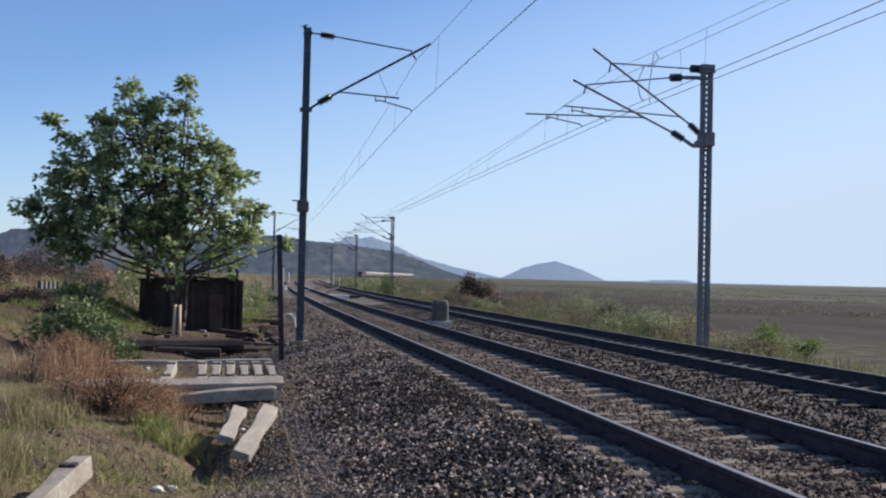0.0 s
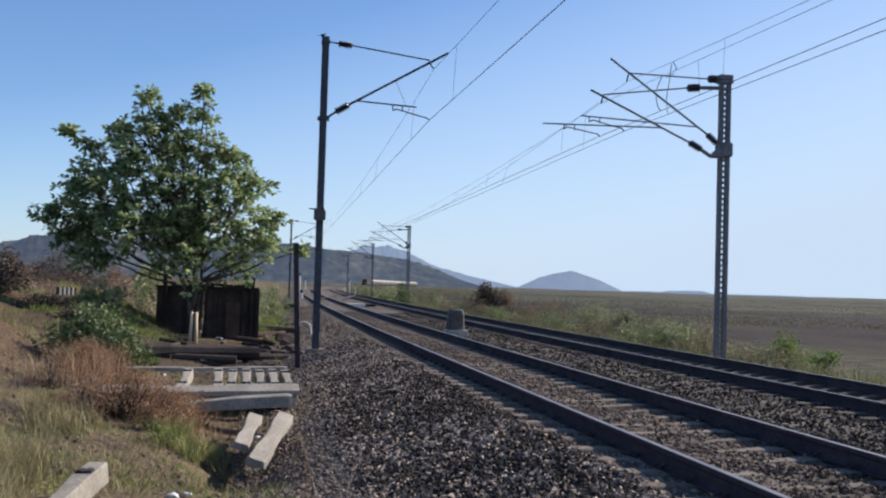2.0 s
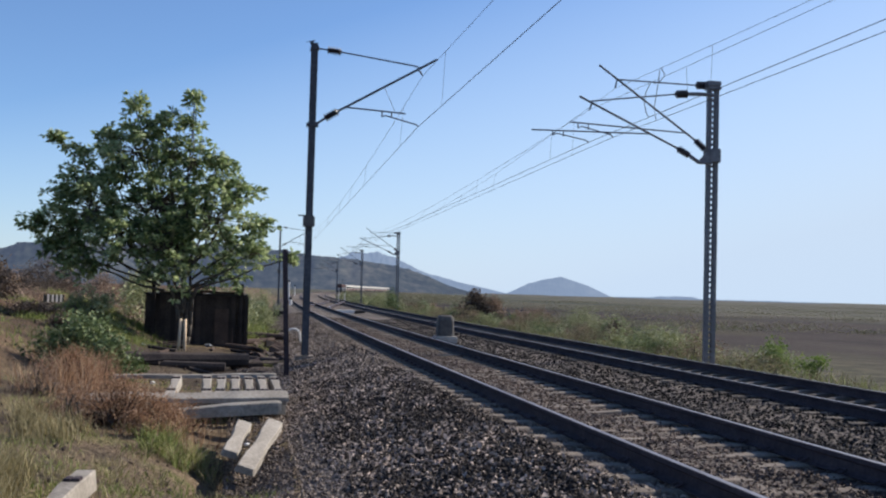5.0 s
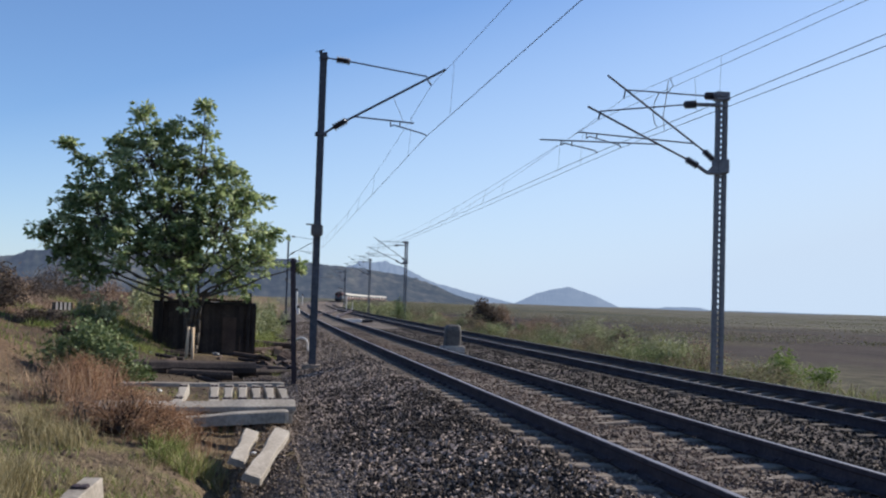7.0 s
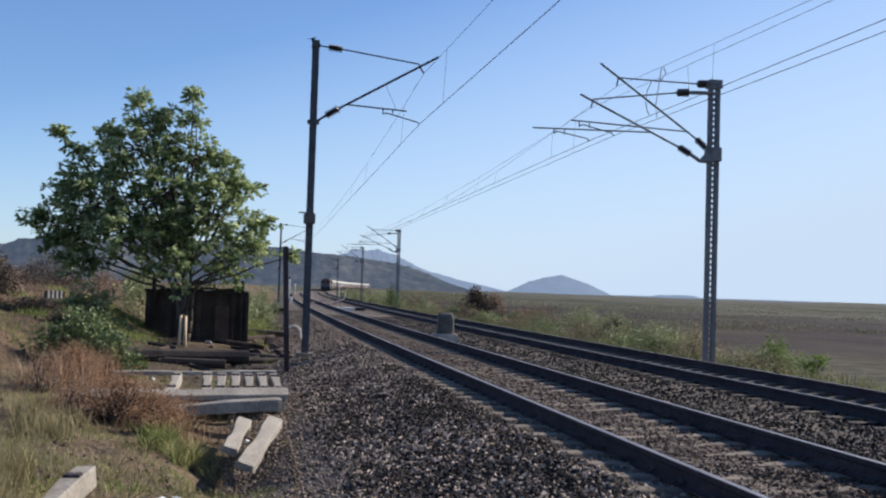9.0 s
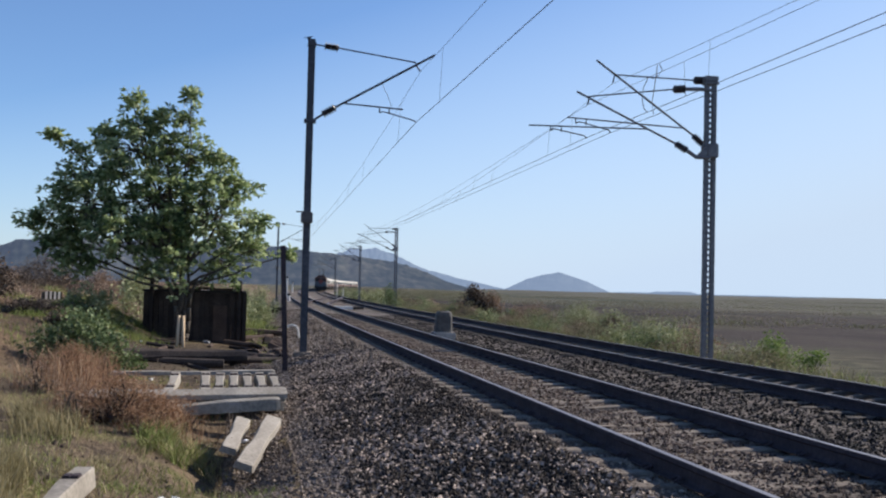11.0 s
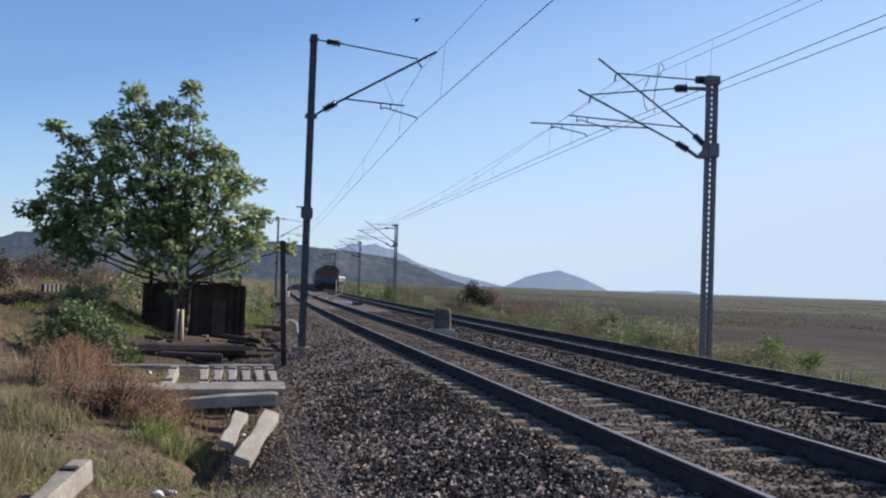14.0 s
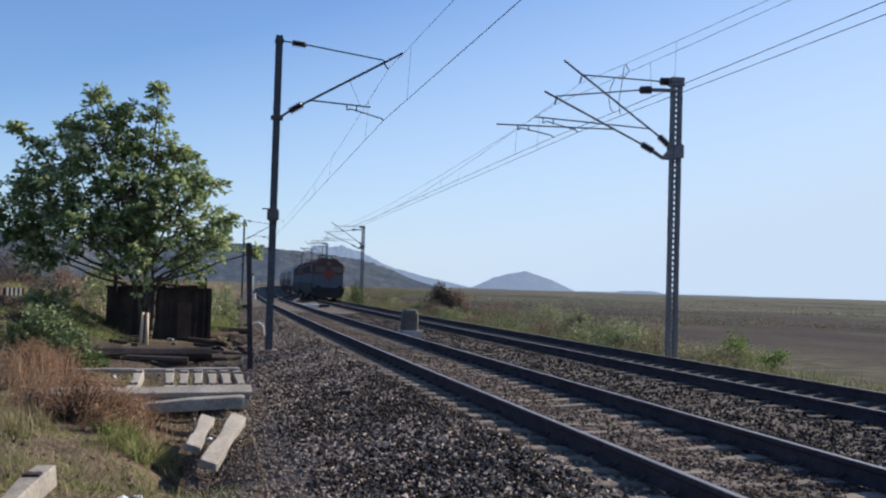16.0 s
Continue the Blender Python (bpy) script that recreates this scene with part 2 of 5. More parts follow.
MARSH = mat("marsh scrub", [(0.126, 0.121, 0.066), (0.234, 0.207, 0.116), (0.396, 0.328, 0.19)], 0.3, 0.05, 0.85, 0.0, island=0.4, through_light=0.2)
WHITE = mat("whitewash", [(0.5, 0.48, 0.44), (0.66, 0.64, 0.6), (0.76, 0.75, 0.72)], 8, 1.0, 0.85, 0.1)
BLACK_PAINT = mat("black paint", [(0.015, 0.015, 0.015), (0.03, 0.03, 0.03)], 8, 1.0, 0.6, 0.05)
GREY_BOX = mat("grey painted cabinet", [(0.07, 0.063, 0.06), (0.105, 0.097, 0.092), (0.145, 0.135, 0.128)], 9, 1.2, 0.7, 0.1)
PLASTIC = mat("white litter", [(0.62, 0.62, 0.62), (0.82, 0.82, 0.82)], 8, 1.0, 0.5, 0.1)
RUBBISH = mat("grey litter", [(0.06, 0.07, 0.08), (0.16, 0.17, 0.19), (0.3, 0.31, 0.33)], 8, 2.0, 0.7, 0.3)
LOCO_BODY = mat("blue-grey locomotive paint", [(0.0715, 0.0858, 0.107), (0.104, 0.122, 0.146)], 3, 0.5, 0.9, 0.02, spec=0.1)
LOCO_RED = mat("dull red locomotive paint", [(0.0862, 0.0483, 0.0471), (0.115, 0.0598, 0.0575)], 3, 0.5, 0.9, 0.02, spec=0.1)
EMBLEM = mat("bright red emblem", [(0.15, 0.036, 0.034), (0.19, 0.045, 0.04)], 3, 0.5, 0.45, 0.0)
LOCO_ROOF = mat("brown locomotive roof", [(0.07, 0.04, 0.035), (0.13, 0.075, 0.06)], 3, 0.6, 0.8, 0.05)
UNDER = mat("grimy underframe", [(0.0168, 0.0168, 0.0182), (0.042, 0.0392, 0.0378)], 6, 0.7, 0.85, 0.2)
COACH_PALE = mat("faded cream coach paint", [(0.4, 0.385, 0.34), (0.5, 0.48, 0.43)], 3, 0.4, 0.8, 0.02, spec=0.2)
GLASS = mat("dark window glass", [(0.012, 0.014, 0.016), (0.02, 0.022, 0.025)], 3, 0.5, 0.08, 0.0, spec=0.5)
LAMP = mat("unlit headlamp glass", [(0.1, 0.1, 0.1), (0.16, 0.16, 0.155)], 3, 0.5, 0.2, 0.0)
FEATHER = mat("dark feathers", [(0.015, 0.015, 0.017), (0.035, 0.034, 0.036)], 20, 2, 0.7, 0.1)


# ---- mesh helpers ----
def mesh_ob(name, verts, faces, material, parent=None, label="", smooth=False):
    me = bpy.data.meshes.new(name)
    me.from_pydata([tuple(map(float, p)) for p in verts] if not isinstance(verts, np.ndarray) else verts.tolist(), [],
                   faces.tolist() if isinstance(faces, np.ndarray) else faces)
    me.materials.append(material)
    if smooth:
        me.polygons.foreach_set("use_smooth", [True] * len(me.polygons))
    me.update()
    ob = new(name, me)
    ob.parent = parent
    if label:
        tagged(ob, label)
    return ob


def part(name, bm, material, parent=None, label="", smooth=False):
    me = bpy.data.meshes.new(name)
    bmesh.ops.recalc_face_normals(bm, faces=bm.faces[:])
    bm.to_mesh(me)
    bm.free()
    me.materials.append(material)
    if smooth:
        me.polygons.foreach_set("use_smooth", [True] * len(me.polygons))
    ob = new(name, me)
    ob.parent = parent
    if label:
        tagged(ob, label)
    return ob


def thing(name, m, label, category, group="", kind=""):
    ob = new(name)
    ob.empty_display_size = 0.2
    ob.matrix_world = m
    return tagged(ob, label, category, group, kind)


def box(bm, x0, x1, y0, y1, z0, z1, bevel=0.0):
    vs = bmesh.ops.create_cube(bm, size=1, matrix=Matrix.LocRotScale(((x0 + x1) / 2, (y0 + y1) / 2, (z0 + z1) / 2), None, (x1 - x0, y1 - y0, z1 - z0)))["verts"]
    if bevel:
        es = list({e for v in vs for e in v.link_edges})
        bmesh.ops.bevel(bm, geom=es, offset=bevel, segments=2, affect="EDGES")
    return bm


def tube(bm, p, q, r, r2=None, seg=8):
    p, q = Vector(p), Vector(q)
    d = q - p
    m = Matrix.Translation((p + q) / 2) @ d.to_track_quat("Z", "Y").to_matrix().to_4x4()
    bmesh.ops.create_cone(bm, cap_ends=True, segments=seg, radius1=r, radius2=r if r2 is None else r2, depth=d.length, matrix=m)
    return bm


def loft(bm, rings, caps=True):
    """Skin over rings of equal length."""
    vs = [[bm.verts.new(p) for p in ring] for ring in rings]
    k = len(rings[0])
    for a, b in zip(vs, vs[1:]):
        for i in range(k):
            bm.faces.new((a[i], a[(i + 1) % k], b[(i + 1) % k], b[i]))
    if caps:
        bm.faces.new(vs[0][::-1])
        bm.faces.new(vs[-1])
    return bm


def sweep(bm, pts, r, seg=5):
    """One unbroken thin tube through the points."""
    pts = [Vector(p) for p in pts]
    rings = []
    for i, p in enumerate(pts):
        d = (pts[min(i + 1, len(pts) - 1)] - pts[max(i - 1, 0)]).to_track_quat("Z", "Y")
        rings.append([p + d @ Vector((r * math.cos(math.tau * k / seg), r * math.sin(math.tau * k / seg), 0)) for k in range(seg)])
    return loft(bm, rings)


def insulator(p, q, parent, r=0.11, n=5):
    """A ribbed porcelain insulator from p to q."""
    bm = bmesh.new()
    p, q = Vector(p), Vector(q)
    tube(bm, p, q, r * 0.55)
    for i in range(n):
        c = p.lerp(q, (i + 0.5) / n)
        d = (q - p).normalized() * ((q - p).length / n * 0.28)
        tube(bm, c - d, c + d, r, r * 0.6, 10)
    return part("insulator", bm, INSULATOR, parent, "brown ribbed porcelain insulator")


CURVE = 0.00015                   # the line bends away to the right: metres of shift per metre squared


def shift(y):
    return CURVE * y * y if y > 0 else 0.0


def heading(y):
    return math.degrees(math.atan(2 * CURVE * y)) if y > 0 else 0.0


NEAR, FAR, FAR_Z = 4.33, 9.66, -0.16      # the two tracks' centres, and the far one's lower level
HALF = 0.872                      # half the distance between rail heads


def hills(x, y, s):
    return noise.noise(Vector((x * s, y * s, 3.7)))


def ground_z(x, y):
    u = x - shift(y)
    edge = 0.6 + 0.95 * min(1.0, max(0.0, (y - 30) / 20))
    if u < edge:
        z = -0.62 + 0.1 * max(0.0, min(-u - 0.35, 3.4)) + 0.24 * max(0.0, min(-u - 3.75, 4.0))
        z += 0.05 * hills(x, y, 0.7) + 0.02 * hills(x, y, 2.3) + (0.25 * hills(x, y, 0.15) * min(1, (-u) / 8) if u < 0 else 0)
        # a low bank of dug earth
        z += 0.45 * math.exp(-((x + 5.8) / 1.5) ** 2 - ((y - 19.5) / 4.0) ** 2)
        k = min(1.0, max(0.0, (-x - 2.1) / 2.3)) * min(1.0, max(0.0, (x + 6.2) / 1.6))
        z += 0.72 * k * k * (3 - 2 * k) * math.exp(-((y - 32.5) / 4.5) ** 2)
        z -= 0.4 * math.exp(-((x + 0.05) / 0.6) ** 2 - ((y - 11.9) / 1.7) ** 2)
        return z
    if u < 13.2:
        return -0.9 if edge + 0.4 < u else -0.62 - 0.28 * (u - edge) / 0.4
    k = min(1.0, (u - 13.2) / 5.0)
    return -0.9 - 0.5 * k * k * (3 - 2 * k) + 0.06 * hills(x, y, 0.4) * k


def build_ground():
    def axis(near0, near1, step, far):
        a = list(np.arange(near0, near1 + 1e-6, step))
        s, p = step, a[-1]
        while p < far:
            s *= 1.22
            p += s
            a.append(p)
        s, p, neg = step, a[0], []
        while p > -far:
            s *= 1.22
            p -= s
            neg.append(p)
        return neg[::-1] + a
    xs, ys = axis(-8.0, 1.2, 0.16, 4600), axis(4.0, 40.0, 0.3, 4600)
    verts = [(x, y, ground_z(x, y)) for y in ys for x in xs]
    w = len(xs)
    faces = [(j * w + i, j * w + i + 1, (j + 1) * w + i + 1, (j + 1) * w + i) for j in range(len(ys) - 1) for i in range(w - 1)]
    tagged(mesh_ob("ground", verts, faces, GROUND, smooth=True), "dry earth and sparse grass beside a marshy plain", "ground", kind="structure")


build_ground()

# ballast: one bed under both tracks, with a long shoulder
PROFILE = [(0.15, -0.86), (0.45, -0.7), (0.9, -0.56), (1.6, -0.43), (2.3, -0.27), (2.75, -0.195), (3.4, -0.2), (4.33, -0.205), (5.3, -0.2), (5.9, -0.22),
           (6.5, -0.36), (7.1, -0.45), (7.7, -0.42), (8.1, -0.36), (8.7, -0.36), (9.0, -0.43), (10.4, -0.43), (10.7, -0.37), (11.2, -0.36), (11.7, -0.42), (12.4, -0.62), (13.3, -1.0)]


def bed_z(u):
    return float(np.interp(u, [p[0] for p in PROFILE], [p[1] for p in PROFILE]))


def rough_bed(u, y):
    return bed_z(u) + 0.03 * hills(u, y, 2.0) + (0.05 * hills(u, y, 0.6) if u < 2.4 else 0)


def build_ballast():
    ys = list(np.arange(-14, 46, 0.35)) + list(np.arange(46, 140, 1.5)) + list(np.arange(140, 1250, 8.0))
    us = list(np.arange(0.15, 3.3, 0.12)) + list(np.arange(3.3, 13.3, 0.25)) + [13.3]
    verts = []
    for y in ys:
        for u in us:
            edge = 0.25 * hills(0, y, 0.5) if u < 0.5 else 0
            if u < 2.3:
                edge += (2.3 - u) * 0.55 * min(1.0, max(0.0, (y - 30) / 20))
            verts.append((u + shift(y) + edge, y, rough_bed(u, y)))
    w = len(us)
    faces = [(j * w + i, j * w + i + 1, (j + 1) * w + i + 1, (j + 1) * w + i) for j in range(len(ys) - 1) for i in range(w - 1)]
    tagged(mesh_ob("ballast_bed", verts, faces, BALLAST, smooth=True), "grey crushed stone ballast under the tracks", "ballast", kind="structure")


build_ballast()

ICO = bmesh.new()
bmesh.ops.create_icosphere(ICO, subdivisions=1, radius=1)
ICO_V = np.array([v.co[:] for v in ICO.verts])
ICO_F = np.array([[v.index for v in f.verts] for f in ICO.faces])
ICO.free()
SHARD_V = np.array([(1, 0, 0), (-1, 0, 0), (0, 1, 0), (0, -1, 0), (0, 0, 1), (0, 0, -1)], float) * 1.2
SHARD_F = np.array([(0, 2, 4), (2, 1, 4), (1, 3, 4), (3, 0, 4), (2, 0, 5), (1, 2, 5), (3, 1, 5), (0, 3, 5)])


def stones(name, centres, sizes, material, label):
    """Angular crushed stones, each one turned and dented at random."""
    n = len(centres)
    rng = np.random.default_rng(len(name) + n)
    v = (SHARD_V[None] + rng.normal(size=(n, 6, 3)) * 0.28) * rng.uniform(0.55, 1.3, (n, 1, 3))
    q = rng.normal(size=(n, 4))
    q /= np.linalg.norm(q, axis=1, keepdims=True)
    a, b, c, d = q.T
    rot = np.stack([1 - 2 * (c * c + d * d), 2 * (b * c - a * d), 2 * (b * d + a * c), 2 * (b * c + a * d), 1 - 2 * (b * b + d * d), 2 * (c * d - a * b),
                    2 * (b * d - a * c), 2 * (c * d + a * b), 1 - 2 * (b * b + c * c)], 1).reshape(n, 3, 3)
    v = np.einsum("nij,nkj->nki", rot, v) * np.asarray(sizes)[:, None, None] + np.asarray(centres)[:, None]
    f = SHARD_F[None] + (np.arange(n) * 6)[:, None, None]
    return tagged(mesh_ob(name, v.reshape(-1, 3), f.reshape(-1, 3), material), label, "stones", kind="stuff")


def scatter_ballast():
    rng = np.random.default_rng(5)

    def field(n, u0, u1, y0, y1, r0, r1, lift=0.0, bias=1.6):
        u = rng.uniform(u0, u1, n)
        y = y0 + (y1 - y0) * rng.uniform(0, 1, n) ** bias
        z = np.array([rough_bed(a, b) for a, b in zip(u, y)])
        s = rng.uniform(r0, r1, n)
        sh = CURVE * np.maximum(y, 0) ** 2
        return np.stack([u + sh, y, z + s * rng.uniform(-0.1, 0.55, n) + lift], 1), s

    c, s = field(56000, 0.95, 3.05, 3.5, 27, 0.009, 0.027, 0.0, 1.35)
    b, sb = field(17000, 0.75, 3.05, 20, 64, 0.012, 0.032, 0.0, 1.4)
    stones("shoulder_stones", b, sb, STONE_EDGE, "brownish grey ballast stones farther along the shoulder")
    c3, s3 = field(900, 2.8, 3.0, 5.0, 28, 0.012, 0.03)
    c4, s4 = field(9000, 5.24, 5.95, 5.0, 45, 0.012, 0.03, 0.012, 1.7)
    c5, s5 = field(11000, 0.75, 3.05, -12.0, 3.5, 0.012, 0.03, 0.0, 1.0)
    c, s = np.concatenate([c, c3, c4, c5]), np.concatenate([s, s3, s4, s5])
    c2, s2 = field(30000, -0.15, 1.2, 4, 32, 0.007, 0.02)
    g = np.array([ground_z(p[0], p[1]) for p in c2])
    c2[:, 2] = np.maximum(c2[:, 2], g) + 0.004
    stones("edge_gravel", c2, s2, STONE_EDGE, "brown dusty gravel at the foot of the ballast")
    stones("ballast_stones", c, s, STONE, "loose angular grey ballast stones on the shoulder")
    a, sa = field(30000, 3.55, 5.12, 4.5, 55, 0.009, 0.022, -0.004, 2.0)
    a2, sa2 = field(7000, 3.55, 5.12, -12, 4.5, 0.011, 0.024, -0.004, 1.0)
    a, sa = np.concatenate([a, a2]), np.concatenate([sa, sa2])
    b, sb = field(8000, 2.85, 3.44, 4.5, 50, 0.01, 0.023, -0.001, 1.9)
    stones("sleeper_end_stones", b, sb, STONE_EDGE, "dusty brown stones about the sleeper ends")
    stones("crib_stones", a, sa, STONE_BROWN, "brownish small ballast stones between the rails")
    a, sa = field(32000, 5.25, 8.7, 7.5, 60, 0.011, 0.03, 0.0, 1.8)
    b, sb = field(2200, 11.0, 13.2, 14, 40, 0.02, 0.05)
    stones("between_stones", np.concatenate([a, b]), np.concatenate([sa, sb]), STONE_GREY, "grey ballast stones between and beyond the tracks")


scatter_ballast()

# ---- tracks ----
RAIL_SECTION = [(-0.068, -0.172), (0.068, -0.172), (0.068, -0.161), (0.02, -0.148), (0.0095, -0.13), (0.0095, -0.06), (0.033, -0.042), (0.034, -0.012), (0.028, 0.0),
                (-0.028, 0.0), (-0.034, -0.012), (-0.033, -0.042), (-0.0095, -0.06), (-0.0095, -0.13), (-0.02, -0.148), (-0.068, -0.161)]


def rail(parent, u, dz, y0=-14.0, y1=1240.0, centre=shift):
    ys = list(np.arange(y0, 60, 2.0)) + list(np.arange(60, y1, 10.0))
    verts, faces = [], []
    k = len(RAIL_SECTION)
    for y in ys:
        verts += [(u + a + centre(y), y, dz + b) for a, b in RAIL_SECTION]
    for j in range(len(ys) - 1):
        faces += [(j * k + i, j * k + (i + 1) % k, (j + 1) * k + (i + 1) % k, (j + 1) * k + i) for i in range(k)]
    ob = mesh_ob("rail", verts, faces, RAIL_SIDE, parent, "dark rusty steel rail with a worn bright head")
    ob.data.materials.append(RAIL_TOP)
    for p in ob.data.polygons:
        if p.index % k == 8:
            p.material_index = 1
    return ob


def sleeper_mesh(length=2.75, slim=1.0, waist=0.03):
    """A prestressed sleeper: deeper under the rails, waisted in the middle."""
    bm = bmesh.new()
    rings = []
    for s in (-1.0, -0.96, -0.78, -0.48, -0.2, 0.2, 0.48, 0.78, 0.96, 1.0):
        a = abs(s)
        top = 0.0 if a > 0.45 else -waist
        w = slim * (0.125 if a > 0.45 else 0.1)
        if a == 1.0:
            w, top = 0.11 * slim, -0.012
        x = s * length / 2
        rings.append([(x, -w - 0.025, -0.2), (x, w + 0.025, -0.2), (x, w, top - 0.015), (x, w - 0.015, top), (x, -w + 0.015, top), (x, -w, top - 0.015)])
    loft(bm, rings)
    bmesh.ops.recalc_face_normals(bm, faces=bm.faces[:])
    me = bpy.data.meshes.new("sleeper")
    bm.to_mesh(me)
    bm.free()
    return me


SLEEPER = sleeper_mesh(slim=0.78)
SLEEPER.materials.append(CONCRETE_DUSTY)
FAR_SLEEPER = sleeper_mesh(slim=0.78, waist=0.08)
FAR_SLEEPER.materials.append(CONCRETE_SHADED)
LOOSE_SLEEPER = sleeper_mesh(slim=1.08)


def clip_mesh():
    bm = bmesh.new()
    pts = [(-0.13, -0.03, 0.02), (-0.07, -0.05, 0.05), (-0.075, 0.03, 0.055), (-0.12, 0.05, 0.025)]
    for p, q in zip(pts, pts[1:]):
        tube(bm, p, q, 0.012, seg=6)
    me = bpy.data.meshes.new("rail_clip")
    bm.to_mesh(me)
    bm.free()
    me.materials.append(RAIL_SIDE)
    return me


CLIP = clip_mesh()


def track(name, centre, dz, y0, label, count=250):
    t = thing(name, pose(0, 0, 0), label, "railway track", kind="structure")
    for s in (-HALF, HALF):
        rail(t, centre + s, dz)
    rng = random.Random(int(centre * 10))
    for i in range(count):
        y = y0 + 0.6 * i
        ob = new("sleeper", SLEEPER if centre == NEAR else FAR_SLEEPER)
        ob.parent = t
        ob.matrix_basis = pose(centre + shift(y) + rng.uniform(-0.02, 0.02), y + rng.uniform(-0.02, 0.02), dz - 0.174, 0, 0, -heading(y) + rng.uniform(-0.6, 0.6))
        if 20 <= i < 56 and centre == NEAR:
            for s, f in ((-HALF, 0), (-HALF, 180), (HALF, 0), (HALF, 180)):
                c = new("rail_clip", CLIP)
                c.parent = ob
                c.matrix_basis = pose(s, 0, 0, 0, 0, f)
    return t


# ---- overhead line ----
M1, M2 = (1.6, 26.2), (12.85, 27.0)


def wire(name, points, r, parent=None, label="", category="", n=24):
    """A sagging or straight wire through the points, as a thin tube."""
    ob = part(name, sweep(bmesh.new(), points, r), COPPER, parent, label)
    if category:
        tagged(ob, label, category)
    return ob


def sag(p, q, drop, n=16):
    p, q = Vector(p), Vector(q)
    return [p.lerp(q, i / n) - Vector((0, 0, 4 * drop * (i / n) * (1 - i / n))) for i in range(n + 1)]


def tubes(name, segs, r, material, parent, label=""):
    bm = bmesh.new()
    for p, q in segs:
        tube(bm, p, q, r)
    return part(name, bm, material, parent, label)


def h_mast(x, y, z0, z1, arm=True, rz=0.0):
    """A rolled steel mast with one bracket arm over the near track; places are relative to its foot."""
    t = thing("overhead_line_mast", pose(x, y, z0, 0, 0, rz), "dark steel H-section mast with one bracket arm", "mast", "overhead line masts")
    h = z1 - z0
    bm = bmesh.new()
    box(bm, -0.085, 0.085, -0.1, -0.084, 0, h)
    box(bm, -0.085, 0.085, 0.084, 0.1, 0, h)
    box(bm, -0.007, 0.007, -0.084, 0.084, 0, h)
    part("post", bm, STEEL_DARK, t)
    bm = bmesh.new()
    box(bm, -0.24, 0.24, -0.24, 0.24, -0.5, 0.06, 0.03)
    part("foundation", bm, CONCRETE_DUSTY, t, "grey concrete foundation block")
    b = -z0
    for zz, k in ((5.45 + b, 1.0), (7.4 + b, 0.72)):
        bm = bmesh.new()
        box(bm, -0.14 * k, 0.15 * k, -0.13, 0.13, zz - 0.04, zz + 0.04)
        part("clamp", bm, STEEL_DARK, t)
    # stay tube above, bracket tube below, register arm and steady arm
    def w(px, pz):
        return (px - x, 0.0, pz + b)
    tubes("stay_tube", [(w(1.7, 7.41), w(1.93, 7.39)), (w(2.28, 7.36), w(4.28, 7.12))], 0.019, STEEL_DARK, t)
    insulator(w(1.93, 7.39), w(2.28, 7.36), t)
    tubes("bracket_tube", [(w(1.68, 5.47), w(1.92, 5.64)), (w(2.24, 5.84), w(4.77, 7.34))], 0.03, STEEL_DARK, t)
    insulator(w(1.92, 5.64), w(2.24, 5.84), t)
    tubes("register_arm", [(w(2.46, 5.95), w(3.98, 5.88))], 0.02, STEEL_DARK, t)
    tubes("steady_arm", [(w(3.37, 5.91), w(3.37, 5.76)), (w(3.37, 5.76), w(3.46, 5.8)), (w(3.46, 5.8), w(4.27, 5.61)), (w(4.27, 5.61), w(4.33, 5.56)), (w(3.62, 5.9), w(3.62, 5.77))], 0.016, STEEL_DARK, t)
    tubes("catenary_clamp", [(w(4.28, 7.1), w(4.31, 7.02)), (w(4.31, 7.02), w(4.4, 6.9))], 0.022, STEEL_DARK, t)
    tubes("hanger_wire", [(w(3.42, 6.52), w(3.7, 5.92))], 0.006, COPPER, t)
    return t


